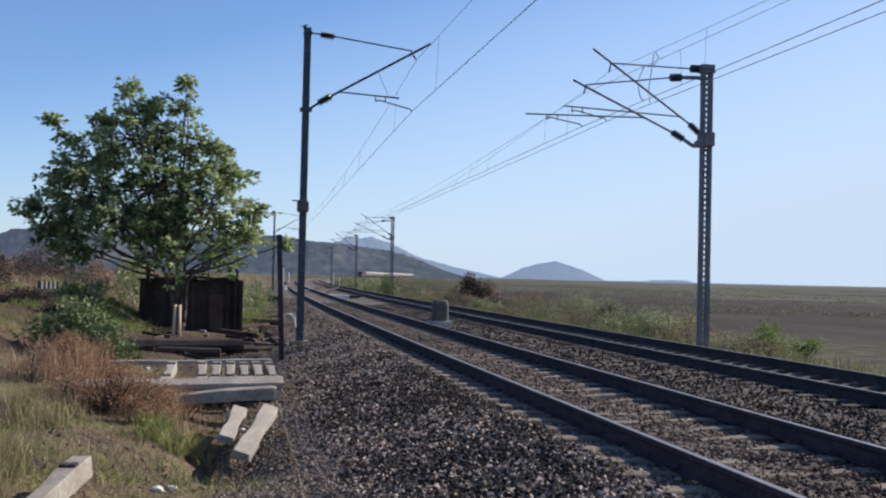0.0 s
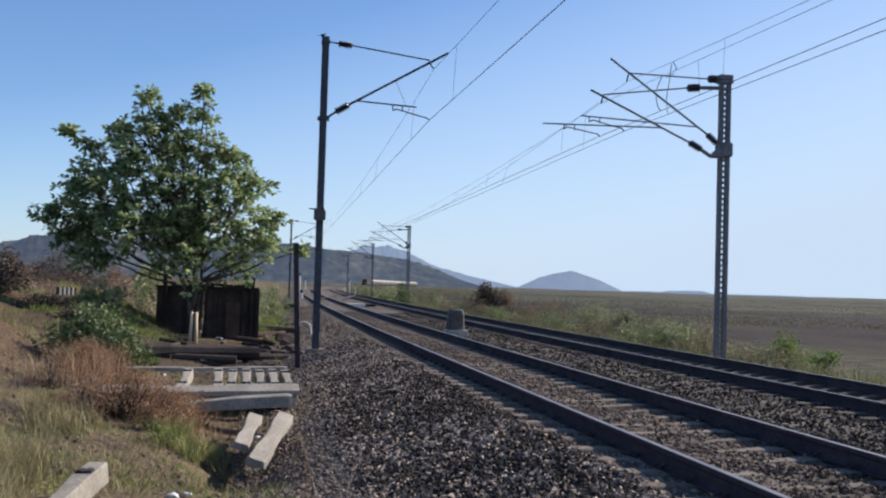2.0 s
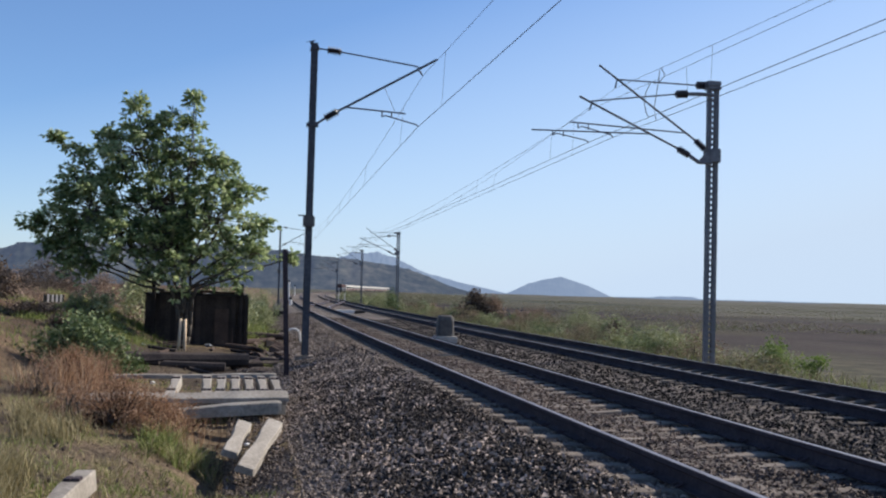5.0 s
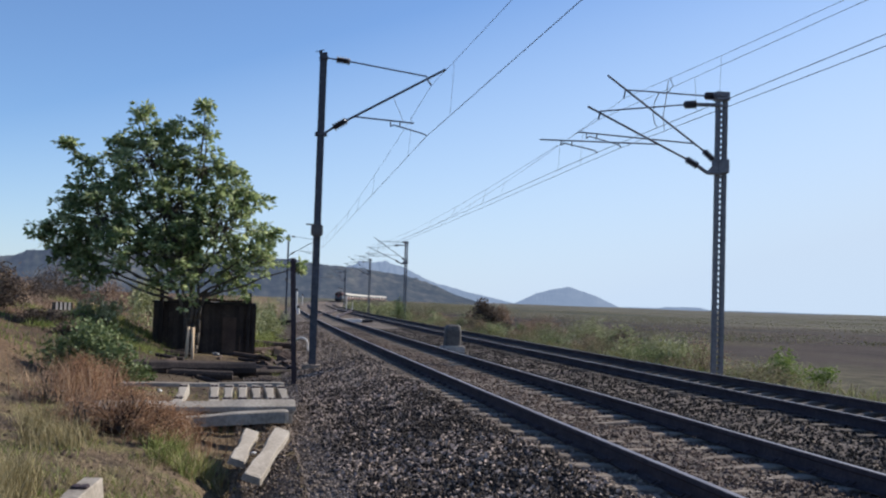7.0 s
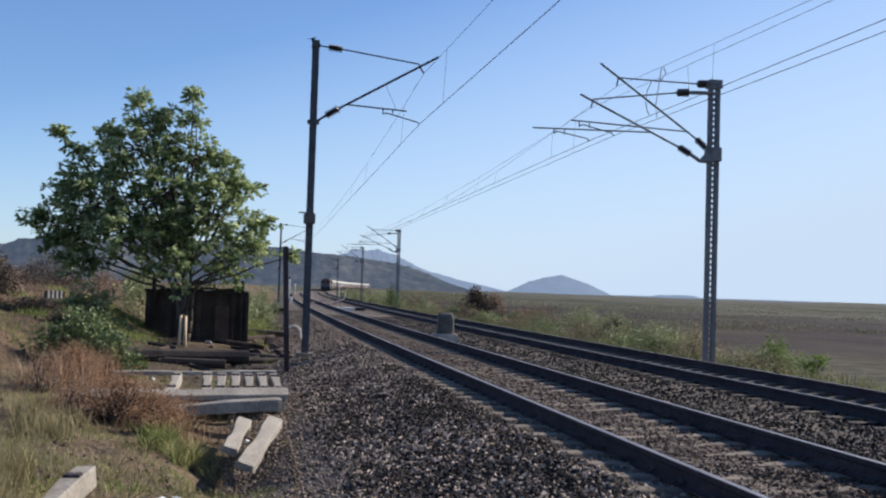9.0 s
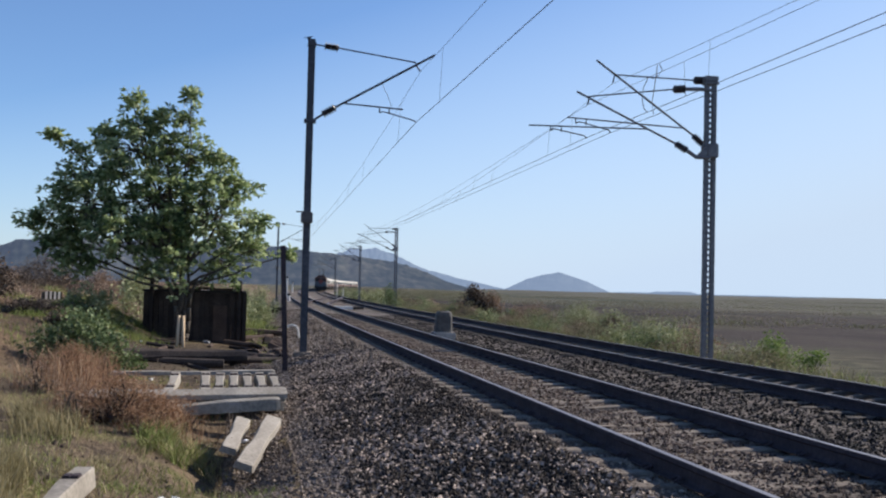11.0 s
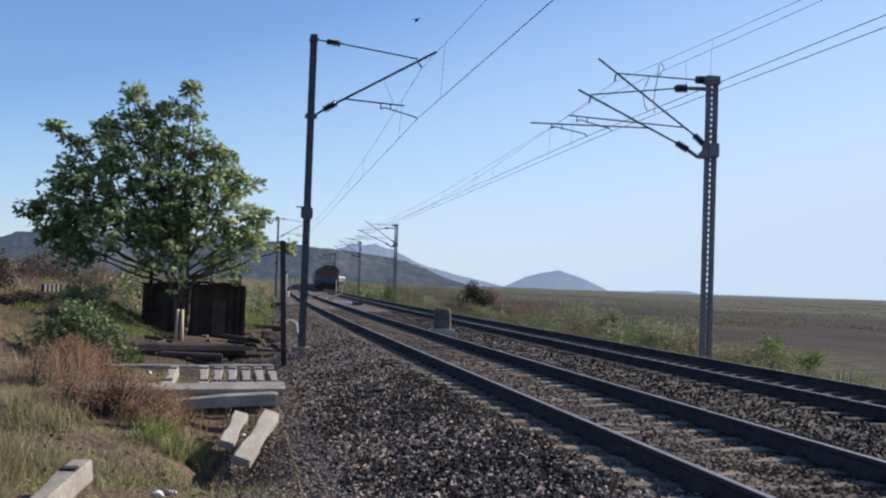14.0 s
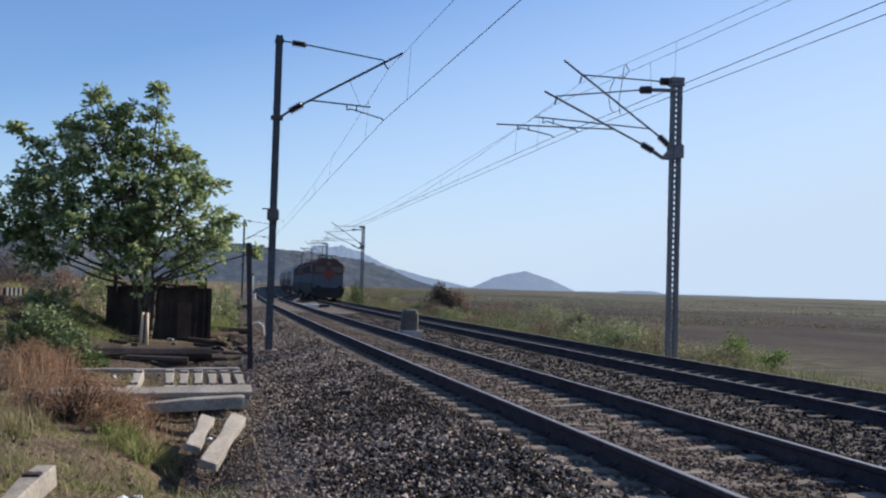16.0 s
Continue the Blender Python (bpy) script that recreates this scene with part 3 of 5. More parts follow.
def lattice_mast(x, y, z0, z1, first, arms, rz=0.0):
    """A mast of two channels laced together, carrying bracket arms over the far track."""
    t = thing("lattice_mast", pose(x, y, z0, 0, 0, rz), "grey laced steel mast with bracket arms", "mast", "overhead line masts")
    h = z1 - z0
    for s in (-1, 1):
        bm = bmesh.new()
        inner, outer = (0.05, 0.165) if s > 0 else (-0.165, -0.05)
        web = (0.155, 0.165) if s > 0 else (-0.165, -0.155)
        box(bm, inner, outer, -0.06, -0.05, 0, h)
        box(bm, inner, outer, 0.05, 0.06, 0, h)
        box(bm, *web, -0.05, 0.05, 0, h)
        part("channel", bm, STEEL_GREY, t)
    bm = bmesh.new()
    box(bm, -0.12, 0.12, -0.003, 0.003, -0.03, 0.03)
    lace = part("batten", bm, STEEL_GREY, t)
    for i in range(int(h / 0.155)):
        for yy in (-0.0635, 0.0635):
            o = lace if i == 0 and yy < 0 else new("batten", lace.data)
            o.parent = t
            o.matrix_basis = pose(0, yy, 0.155 * i + 0.06)
    bm = bmesh.new()
    box(bm, -0.45, 0.45, -0.4, 0.4, -0.7, 0.05, 0.03)
    part("foundation", bm, CONCRETE, t, "grey concrete foundation block")
    b = -z0
    bm = bmesh.new()
    for zz in (5.2 + b, 5.5 + b, 7.25 + b):
        bm = bmesh.new()
        box(bm, -0.2, 0.195, -0.15, 0.15, zz - 0.04, zz + 0.04, 0.01)
        part("clamp", bm, STEEL_GREY, t)
    bm = bmesh.new()
    box(bm, -0.172, 0.172, -0.22, 0.22, 5.14 + b, 5.5 + b, 0.02)
    loft(bm, [[(-0.172, -0.22, 5.2 + b), (-0.172, -0.19, 5.2 + b), (-0.172, -0.19, 5.48 + b), (-0.172, -0.22, 5.48 + b)],
              [(-0.46, -0.22, 5.07 + b), (-0.46, -0.19, 5.07 + b), (-0.46, -0.19, 5.2 + b), (-0.46, -0.22, 5.2 + b)]])
    part("bracket_plate", bm, STEEL_GREY, t)
    bm = bmesh.new()
    box(bm, -0.2, 0.19, -0.13, 0.13, h - 0.1, h + 0.04, 0.01)
    part("cap_plate", bm, STEEL_GREY, t)
    for yo, a in arms:
        def w(px, pz):
            return (px - x, yo, pz + b)
        tubes("stay_tube", [(w(*a["stay"][2]), w(*a["stay"][3]))], 0.02, STEEL_DARK, t)
        for e in ("stay", "tube"):
            tubes("mast_bracket", [((-0.1, yo, a[e][0][1] + b), w(*a[e][0])), (w(*a[e][0]), w(*a[e][1]))], 0.055, STEEL_GREY, t)
        insulator(w(*a["stay"][1]), w(*a["stay"][2]), t, 0.12)
        tubes("bracket_tube", [(w(*a["tube"][0]), w(*a["tube"][1])), (w(*a["tube"][2]), w(*a["tube"][3]))], 0.03, STEEL_DARK, t)
        insulator(w(*a["tube"][1]), w(*a["tube"][2]), t)
        r0, r1 = a["register"]
        tubes("register_arm", [(w(*r0), w(*r1))], 0.02, STEEL_DARK, t)
        s0, s1 = a["steady"]
        tubes("steady_arm", [(w(s0[0], s0[1]), w(s0[0], s0[1] - 0.14)), (w(s0[0], s0[1] - 0.14), w(s0[0] + 0.1, s0[1] - 0.08)),
                             (w(s0[0] + 0.1, s0[1] - 0.08), w(s1[0] - 0.06, s1[1] + 0.07)), (w(s1[0] - 0.06, s1[1] + 0.07), w(*s1)),
                             (w(s0[0] + 0.3, s0[1]), w(s0[0] + 0.3, s0[1] - 0.16))], 0.016, STEEL_DARK, t)
        c = a["stay"][3]
        tubes("catenary_clamp", [(w(c[0], c[1]), w(c[0] - 0.05, c[1] - 0.24))], 0.022, STEEL_DARK, t)
    return t


ARM_A = dict(stay=[(12.79, 7.37), (12.71, 7.37), (12.43, 7.36), (10.07, 7.37)], tube=[(12.79, 5.5), (12.71, 5.56), (12.43, 5.79), (9.54, 7.74)],
             register=[(8.72, 6.1), (12.19, 5.98)], steady=[(8.96, 6.08), (9.98, 5.74)])
ARM_B = dict(stay=[(12.4, 7.03), (11.98, 7.01), (11.64, 6.98), (9.21, 6.64)], tube=[(12.36, 5.12), (12.06, 5.3), (11.73, 5.47), (8.85, 6.75)],
             register=[(7.52, 5.76), (10.88, 5.83)], steady=[(8.12, 5.78), (9.14, 5.48)])
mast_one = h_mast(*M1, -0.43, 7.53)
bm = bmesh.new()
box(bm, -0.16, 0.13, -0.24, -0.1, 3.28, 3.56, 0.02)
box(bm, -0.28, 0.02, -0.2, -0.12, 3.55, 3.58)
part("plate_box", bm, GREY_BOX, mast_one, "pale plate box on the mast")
mast_two = lattice_mast(*M2, -0.75, 7.41, True, [(0.2, ARM_A), (-0.2, ARM_B)])
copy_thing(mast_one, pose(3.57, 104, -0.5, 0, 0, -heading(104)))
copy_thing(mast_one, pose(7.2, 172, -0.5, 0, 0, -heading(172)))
for x, y in ((15.6, 105.0), (17.6, 155.0), (20.2, 225.0)):
    copy_thing(mast_two, pose(x, y, -0.85, 0, 0, -heading(y)))

LINE = "thin dark overhead wire strung along the track"


def span_wires(contact, catenary, drop, droppers):
    """One span: contact wire, sagging catenary wire, and the droppers between them."""
    c0, c1 = map(Vector, contact)
    wire("contact_wire", sag(c0, c1, 0.02, 6), 0.008, None, LINE, "wire")
    k = sag(*catenary, drop, 20)
    cat = wire("catenary_wire", k, 0.0055, None, LINE, "wire")
    step = 1.0 / droppers
    for i in range(droppers):
        j = min(19, max(1, round(20 * (0.4 * step + i * step))))
        tubes("dropper", [(k[j], c0.lerp(c1, j / 20))], 0.004, COPPER, cat)


span_wires([(4.33, 26.2, 5.57), (4.5, -36, 5.57)], [(4.41, 26.2, 6.9), (4.2, -36, 7.0)], 0.4, 6)
span_wires([(4.33, 26.2, 5.57), (6.3, 104, 5.56)], [(4.41, 26.2, 6.9), (6.4, 104, 6.9)], 0.8, 8)
span_wires([(6.3, 104, 5.56), (9.9, 172, 5.56)], [(6.4, 104, 6.9), (9.9, 172, 6.9)], 0.9, 5)
span_wires([(9.98, 27.2, 5.74), (9.85, -34, 5.45)], [(10.02, 27.2, 7.12), (9.9, -34, 6.95)], 0.5, 5)
span_wires([(9.14, 26.8, 5.5), (10.6, -34, 6.2)], [(9.16, 26.8, 6.4), (9.9, -34, 6.4)], 0.25, 5)
span_wires([(9.98, 27.2, 5.74), (11.6, 105, 5.6)], [(10.02, 27.2, 7.12), (12.3, 105, 6.9)], 1.0, 8)
span_wires([(9.14, 26.8, 5.5), (10.9, 105, 5.5)], [(9.16, 26.8, 6.4), (11.5, 105, 6.5)], 0.5, 8)
span_wires([(11.6, 105, 5.6), (13.8, 155, 5.6)], [(12.3, 105, 6.9), (14.2, 155, 6.9)], 0.8, 5)

# jumper loops that join the far wires beside the mast
for pts in ([(9.87, 23.60, 6.92), (9.96, 23.60, 6.77), (9.88, 23.60, 6.63), (9.70, 23.60, 6.53)], [(9.83, 23.60, 6.87), (9.78, 23.60, 6.45), (9.71, 23.60, 5.97), (9.75, 23.60, 5.66)], [(9.59, 23.60, 6.54), (9.48, 23.60, 6.30), (9.45, 23.60, 6.02), (9.50, 23.60, 5.79), (9.57, 23.60, 5.71)]):
    wire("jumper_wire", pts, 0.011, None, "curved jumper wire between two overhead wires", "wire")


# ---- distance ----
def hill(name, dist, depth, profile, material, label, seed):
    """A hill: profile gives degrees from +y and the height of the crest at them."""
    az = np.linspace(profile[0][0], profile[-1][0], 260)
    crest = np.interp(az, [p[0] for p in profile], [p[1] for p in profile])
    kernel = np.hanning(13) / np.hanning(13).sum()
    crest = np.convolve(np.pad(crest, 6, mode="edge"), kernel, "valid")
    verts, faces = [], []
    rows = 28
    for j in range(rows):
        f = j / (rows - 1)
        r = dist + depth * (f - 0.6)
        k = math.sin(math.pi * min(1.0, f / 0.6) / 2) ** 1.3 if f <= 0.6 else 1 - ((f - 0.6) / 0.4) ** 1.5
        for a, c in zip(az, crest):
            n = noise.noise(Vector((a * 1.1, f * 3, seed))) * 0.12 + noise.noise(Vector((a * 3.5, f * 9, seed))) * 0.06 + noise.noise(Vector((a * 9, f * 16, seed))) * 0.03
            h = c * k * (1 + n * (1.0 if f < 0.55 else 0.25))
            verts.append((r * math.sin(radians(a)), r * math.cos(radians(a)), -3.0 + h))
    w = len(az)
    faces = [(j * w + i, j * w + i + 1, (j + 1) * w + i + 1, (j + 1) * w + i) for j in range(rows - 1) for i in range(w - 1)]
    tagged(mesh_ob(name, verts, faces, material, smooth=True), label, "hill", kind="structure")


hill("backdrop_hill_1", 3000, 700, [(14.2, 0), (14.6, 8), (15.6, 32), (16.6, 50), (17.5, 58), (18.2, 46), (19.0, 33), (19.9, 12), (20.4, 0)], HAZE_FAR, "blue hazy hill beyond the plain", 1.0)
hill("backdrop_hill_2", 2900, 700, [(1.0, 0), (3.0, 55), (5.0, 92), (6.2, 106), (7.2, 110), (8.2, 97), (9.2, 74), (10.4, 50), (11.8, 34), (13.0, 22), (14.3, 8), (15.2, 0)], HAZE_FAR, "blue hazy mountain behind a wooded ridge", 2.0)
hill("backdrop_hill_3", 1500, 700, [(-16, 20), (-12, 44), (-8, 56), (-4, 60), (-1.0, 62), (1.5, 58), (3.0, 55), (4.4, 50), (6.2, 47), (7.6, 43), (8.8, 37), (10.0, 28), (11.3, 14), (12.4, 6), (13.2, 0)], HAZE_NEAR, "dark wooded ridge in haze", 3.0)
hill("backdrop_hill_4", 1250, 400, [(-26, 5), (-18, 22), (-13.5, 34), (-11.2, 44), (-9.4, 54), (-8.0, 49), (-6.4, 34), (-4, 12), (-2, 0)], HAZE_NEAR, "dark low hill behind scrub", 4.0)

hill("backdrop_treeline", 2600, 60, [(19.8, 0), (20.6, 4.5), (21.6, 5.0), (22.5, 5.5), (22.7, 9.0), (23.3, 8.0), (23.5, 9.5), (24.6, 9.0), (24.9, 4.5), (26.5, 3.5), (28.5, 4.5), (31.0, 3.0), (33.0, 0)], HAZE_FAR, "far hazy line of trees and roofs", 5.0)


# ---- vegetation ----
def leaves(name, centres, size, material, parent=None, label="", droop=0.35, seed=1, slim=0.42, towards=None, level=0.0):
    """Folded leaves, each of two halves, scattered about the centres."""
    rng = np.random.default_rng(seed)
    c = np.asarray(centres)
    n = len(c)
    d = rng.normal(size=(n, 3))
    d[:, 2] = d[:, 2] * 0.6 - droop
    if towards is not None:
        d = d * 0.6 + towards
    d /= np.linalg.norm(d, axis=1, keepdims=True)
    s = np.cross(d, rng.normal(size=(n, 3)) * (1 - level) + np.array((0, 0, level)))
    s /= np.linalg.norm(s, axis=1, keepdims=True)
    up = np.cross(s, d)
    ln = (size * rng.uniform(0.65, 1.3, n))[:, None]
    a, b = c, c + d * ln
    mid = c + d * ln * 0.48
    l = mid + s * ln * slim + up * ln * 0.12
    r = mid - s * ln * slim + up * ln * 0.12
    v = np.stack([a, l, b, r], 1).reshape(-1, 3)
    k = np.arange(n)[:, None] * 4
    f = np.concatenate([k + np.array([[0, 2, 1]]), k + np.array([[0, 3, 2]])])
    return mesh_ob(name, v, f, material, parent, label)


def blades(name, roots, height, width, material, label, seed=1, lean=0.3, category="grass"):
    rng = np.random.default_rng(seed)
    c = np.asarray(roots)
    n = len(c)
    h = (height * rng.uniform(0.4, 1.25, n))[:, None] if np.isscalar(height) else (height * rng.uniform(0.4, 1.25, n))[:, None]
    a = rng.uniform(0, math.tau, n)
    side = np.stack([np.cos(a), np.sin(a), np.zeros(n)], 1) * (width if np.isscalar(width) else np.asarray(width)[:, None])
    tip = np.concatenate([rng.normal(size=(n, 2)) * lean, np.ones((n, 1))], 1)
    mid = c + np.concatenate([tip[:, :2] * 0.35, tip[:, 2:] * 0.6], 1) * h
    v = np.stack([c - side, c + side, mid + side * 0.7, mid - side * 0.7, c + tip * h], 1).reshape(-1, 3)
    k = np.arange(n) * 5
    f = [(i, i + 1, i + 2, i + 3) for i in k.tolist()] + [(i + 3, i + 2, i + 4) for i in k.tolist()]
    return tagged(mesh_ob(name, v, f, material), label, category, kind="stuff")


def cloud(rng, centre, radii, n, hollow=0.5):
    d = rng.normal(size=(n, 3))
    d /= np.linalg.norm(d, axis=1, keepdims=True)
    return np.asarray(centre) + d * np.asarray(radii) * (hollow + (1 - hollow) * rng.uniform(0, 1, (n, 1)) ** 0.6)


def limb(bm, p, q, r0, r1, bend, rng, n=5):
    p, q = Vector(p), Vector(q)
    last = p
    for i in range(1, n + 1):
        f = i / n
        c = p.lerp(q, f) + Vector((0, 0, -bend * math.sin(math.pi * f))) + Vector(rng.normal(size=3)) * (0.05 if i < n else 0)
        tube(bm, last, c, r0 + (r1 - r0) * (i - 1) / n, r0 + (r1 - r0) * f, 7)
        last = c
    return last


TREE = (-1.66, 31.8)
# boughs: across, along, height, radius of the foliage about them
BOUGHS = [(-0.9, 0.3, 4.3, 1.8), (-2.7, -0.2, 4.0, 1.3), (0.75, -0.4, 3.8, 1.45), (-1.6, 0.2, 5.8, 1.2), (0.1, 0.3, 5.6, 0.95), (-1.7, 0.0, 7.22, 0.45), (-3.35, 0.3, 5.6, 0.3),
          (0.05, 0.1, 7.45, 0.36), (-3.9, 0.4, 6.15, 0.32), (-4.3, 0.1, 3.6, 0.5), (1.5, 0.2, 4.75, 0.75), (2.1, 0.2, 3.7, 0.55), (-3.6, 0.0, 4.1, 0.7), (1.95, -0.3, 2.9, 0.72), (-3.0, 0.5, 2.5, 0.9),
          (-0.4, -0.7, 2.7, 1.3), (1.1, 0.6, 2.5, 1.0), (-1.9, -0.9, 3.3, 1.2), (-2.5, 0.6, 5.2, 0.9), (3.1, 0.0, 2.75, 0.22), (-3.1, -0.3, 4.8, 0.75), (-0.6, 0.9, 3.4, 1.2),
          (0.1, 0.2, 6.75, 0.45), (-1.35, 0.0, 6.5, 0.6), (-0.55, 0.2, 6.0, 0.8), (-3.25, 0.3, 3.3, 0.85), (-2.35, 0.1, 6.15, 0.55), (0.85, 0.1, 5.7, 0.5), (-0.8, 0.1, 6.7, 0.45), (-3.9, 0.2, 3.0, 0.5), (1.0, 0.1, 4.9, 0.7)]
SWAYING = []


def big_tree():
    rng = np.random.default_rng(11)
    z0 = ground_z(*TREE) - 0.05
    t = thing("broadleaf_tree", pose(TREE[0], TREE[1], z0), "leafy green broadleaf tree before a dark hut", "tree")
    bm = bmesh.new()
    limb(bm, (0, 0, -0.1), (-0.05, 0, 1.15), 0.1, 0.075, 0, rng)
    limb(bm, (0.06, 0.05, -0.1), (0.38, 0.1, 1.9), 0.07, 0.05, 0, rng)
    limb(bm, (-0.05, 0, 1.1), (-0.15, 0.05, 3.0), 0.075, 0.06, 0, rng)
    limb(bm, (-0.02, 0, 0.4), (-0.55, -0.1, 2.0), 0.06, 0.045, 0, rng)
    limb(bm, (0.05, 0, 0.6), (0.15, 0.1, 2.6), 0.05, 0.04, 0, rng)
    part("trunk", bm, BARK, t, "grey forked trunk", True)
    for i, (bx, by, bz, r) in enumerate(BOUGHS):
        base = Vector((-0.15 + 0.15 * bx, 0.05, min(2.9, 0.9 + 0.3 * bz)))
        bm = bmesh.new()
        end = limb(bm, (0, 0, 0), Vector((bx, by, bz)) - base, 0.035 + 0.01 * r, 0.015, 0.12 * r, rng)
        clumps = int(8 + 52 * r * r)
        pts = cloud(rng, end, (r, r * 0.95, r * 0.88), clumps, 0.35)
        pts = np.array(end) + (pts - np.array(end)) * rng.choice((0.65, 0.95, 1.05, 1.15), (clumps, 1))
        spots, aim = [], []
        for c in pts:
            # a rosette: leaves that spread from a twig's end and hang over
            out = c - np.array(end) + np.array((0.1 * bx, 0, 0.1)) * r
            out = out / (np.linalg.norm(out) + 1e-6)
            if rng.uniform() < 0.7:
                tube(bm, end.lerp(Vector(c), 0.1), Vector(c), 0.012, 0.005, 4)
            for step in range(int(rng.integers(1, 3))):
                k = int(rng.integers(9, 15))
                turn = rng.uniform(0, math.tau, k)
                ring = np.stack([np.cos(turn), np.sin(turn), rng.uniform(-0.65, 0.5, k)], 1)
                spots.append(np.tile(c - out * 0.17 * step, (k, 1)) + ring * (0.03, 0.03, 0.05))
                aim.append(ring + out * 0.45)
        b = part("bough", bm, BARK, t)
        b.matrix_basis = Matrix.Translation(base)
        leaves("foliage", np.concatenate(spots), 0.18, LEAF, b, "", 0.25, 100 + i, 0.22, np.concatenate(aim), 0.35)
        SWAYING.append((b, base, i))
    return t


big_tree()


def shrub(name, x, y, size, n, leaf, material, label, seed, lift=0.55, stems=True, category="bush", slim=0.35):
    """A bush: stems from one root and uneven clumps of leaves."""
    rng = np.random.default_rng(seed)
    t = thing(name, pose(x, y, ground_z(x, y) - 0.03), label, category)
    sx, sy, sz = size
    bm = bmesh.new()
    spots = []
    for i in range(max(5, n // 60)):
        q = Vector((np.clip(rng.normal(), -1.7, 1.7) * sx * 0.45, np.clip(rng.normal(), -1.7, 1.7) * sy * 0.45, 0))
        q.z = sz * rng.uniform(0.2, 1.0) * max(0.25, 1 - 0.6 * (abs(q.x) / (0.765 * sx)) ** 1.4)
        limb(bm, (q.x * 0.2, q.y * 0.2, 0), q, 0.014, 0.005, -0.03, rng, 3)
        k = 60
        spots.append(np.array(q) + np.clip(rng.normal(size=(k, 3)), -1.6, 1.6) * (sx * 0.17, sy * 0.17, sz * 0.15))
    s = np.concatenate(spots)
    s[:, 2] = np.abs(s[:, 2])
    part("stem", bm, BARK if material is not LEAF_RED else WOOD_BROWN, t)
    leaves("foliage", s, leaf, material, t, "", -0.1, seed, slim)
    return t


def shrubs():
    shrub("green_bush", -2.95, 20.4, (1.0, 0.8, 1.0), 3000, 0.085, LEAF_BUSH, "low green leafy bush on the bank", 21)
    shrub("green_bush", -2.3, 19.6, (0.6, 0.5, 0.8), 1300, 0.085, LEAF_BUSH, "low green leafy bush on the bank", 22)
    shrub("dry_shrub", -2.55, 17.0, (0.5, 0.4, 0.65), 5200, 0.042, LEAF_RED, "dry reddish-brown shrub beside sleepers", 23, slim=0.16)
    shrub("dry_shrub", -1.5, 13.5, (0.85, 0.45, 0.6), 4600, 0.042, LEAF_RED, "dry reddish-brown shrub beside sleepers", 24, slim=0.16)
    shrub("dry_shrub", -1.1, 13.6, (0.55, 0.45, 0.46), 2400, 0.042, LEAF_RED, "dry reddish-brown shrub beside sleepers", 25, slim=0.16)
    shrub("dry_shrub", -2.15, 14.0, (0.5, 0.4, 0.4), 1900, 0.042, LEAF_RED, "dry reddish-brown shrub beside sleepers", 26, slim=0.16)
    for i, (x, y, k) in enumerate(((-0.62, 14.1, 0.32), (-1.95, 13.1, 0.36), (-1.15, 12.9, 0.26), (-2.9, 16.0, 0.4), (-1.9, 16.4, 0.42))):
        shrub("dry_shrub", x, y, (k, k, k * 1.5), 700, 0.042, LEAF_TAN if i % 2 else LEAF_RED, "small dry brown shrub on bare soil", 120 + i, slim=0.16)
    shrub("pale_bush", -3.4, 38.5, (1.4, 1.0, 1.6), 900, 0.12, LEAF_PALE, "pale green bush behind the hut", 27)
    shrub("pale_bush", -4.2, 30.8, (0.8, 0.8, 0.7), 600, 0.1, LEAF_PALE, "pale green weeds on the bank", 28)
    shrub("pale_bush", 0.2, 43.0, (0.55, 1.3, 1.3), 900, 0.1, LEAF_PALE, "pale green bush behind the hut", 29)
    for i, (x, y, k) in enumerate(((0.1, 46.0, 1.0), (0.9, 49.0, 0.9), (-0.5, 53.0, 1.3), (1.0, 57.0, 1.2), (0.3, 62.0, 1.4), (1.4, 68.0, 1.4), (-0.9, 60.0, 1.5))):
        shrub("pale_bush", x, y, (0.85 * k, 0.8, 1.25 * k), 1300, 0.11, LEAF_PALE if i % 3 else LEAF_BUSH, "pale green bush behind the hut", 170 + i, slim=0.22)
    shrub("dark_thicket", -5.4, 29.0, (1.1, 0.5, 0.4), 2200, 0.06, LEAF_DEAD, "dark dead thicket on the bank", 180)
    shrub("small_weed", 1.11, 18.85, (0.3, 0.25, 0.24), 420, 0.085, LEAF_BRIGHT, "small bright green weed on gravel", 34)
    shrub("small_weed", 0.95, 19.9, (0.3, 0.3, 0.25), 240, 0.07, LEAF_BRIGHT, "small green weed on gravel", 30)
    shrub("small_weed", 1.15, 18.3, (0.22, 0.2, 0.2), 180, 0.06, LEAF_BRIGHT, "small green weed on gravel", 31)
    shrub("dark_thicket", -7.5, 33.0, (1.0, 0.9, 1.25), 2600, 0.1, LEAF_DEAD, "dark dead thicket on the bank", 32)
    shrub("dark_thicket", -4.6, 27.5, (0.8, 0.6, 0.3), 1200, 0.07, LEAF_DEAD, "dark dead thicket on the bank", 33)
    for i in range(11):
        shrub("brown_scrub", -15 + 1.25 * i, 50 + 4 * ((i * 7) % 5), (1.4, 1.2, 1.1 + 0.3 * (i % 3)), 2200, 0.13, (LEAF_TAN, LEAF_DEAD, LEAF_DEAD)[i % 3] if i < 8 else LEAF_PALE, "brown leafless scrub on rising ground" if i < 8 else "pale green scrub behind the hut", 40 + i, slim=0.13 if i < 8 else 0.25)
    # across the line
    shrub("dark_bush", 19.1, 84.0, (1.6, 1.0, 2.6), 5600, 0.2, LEAF_DEAD, "dark dead bush at the field's edge", 60)
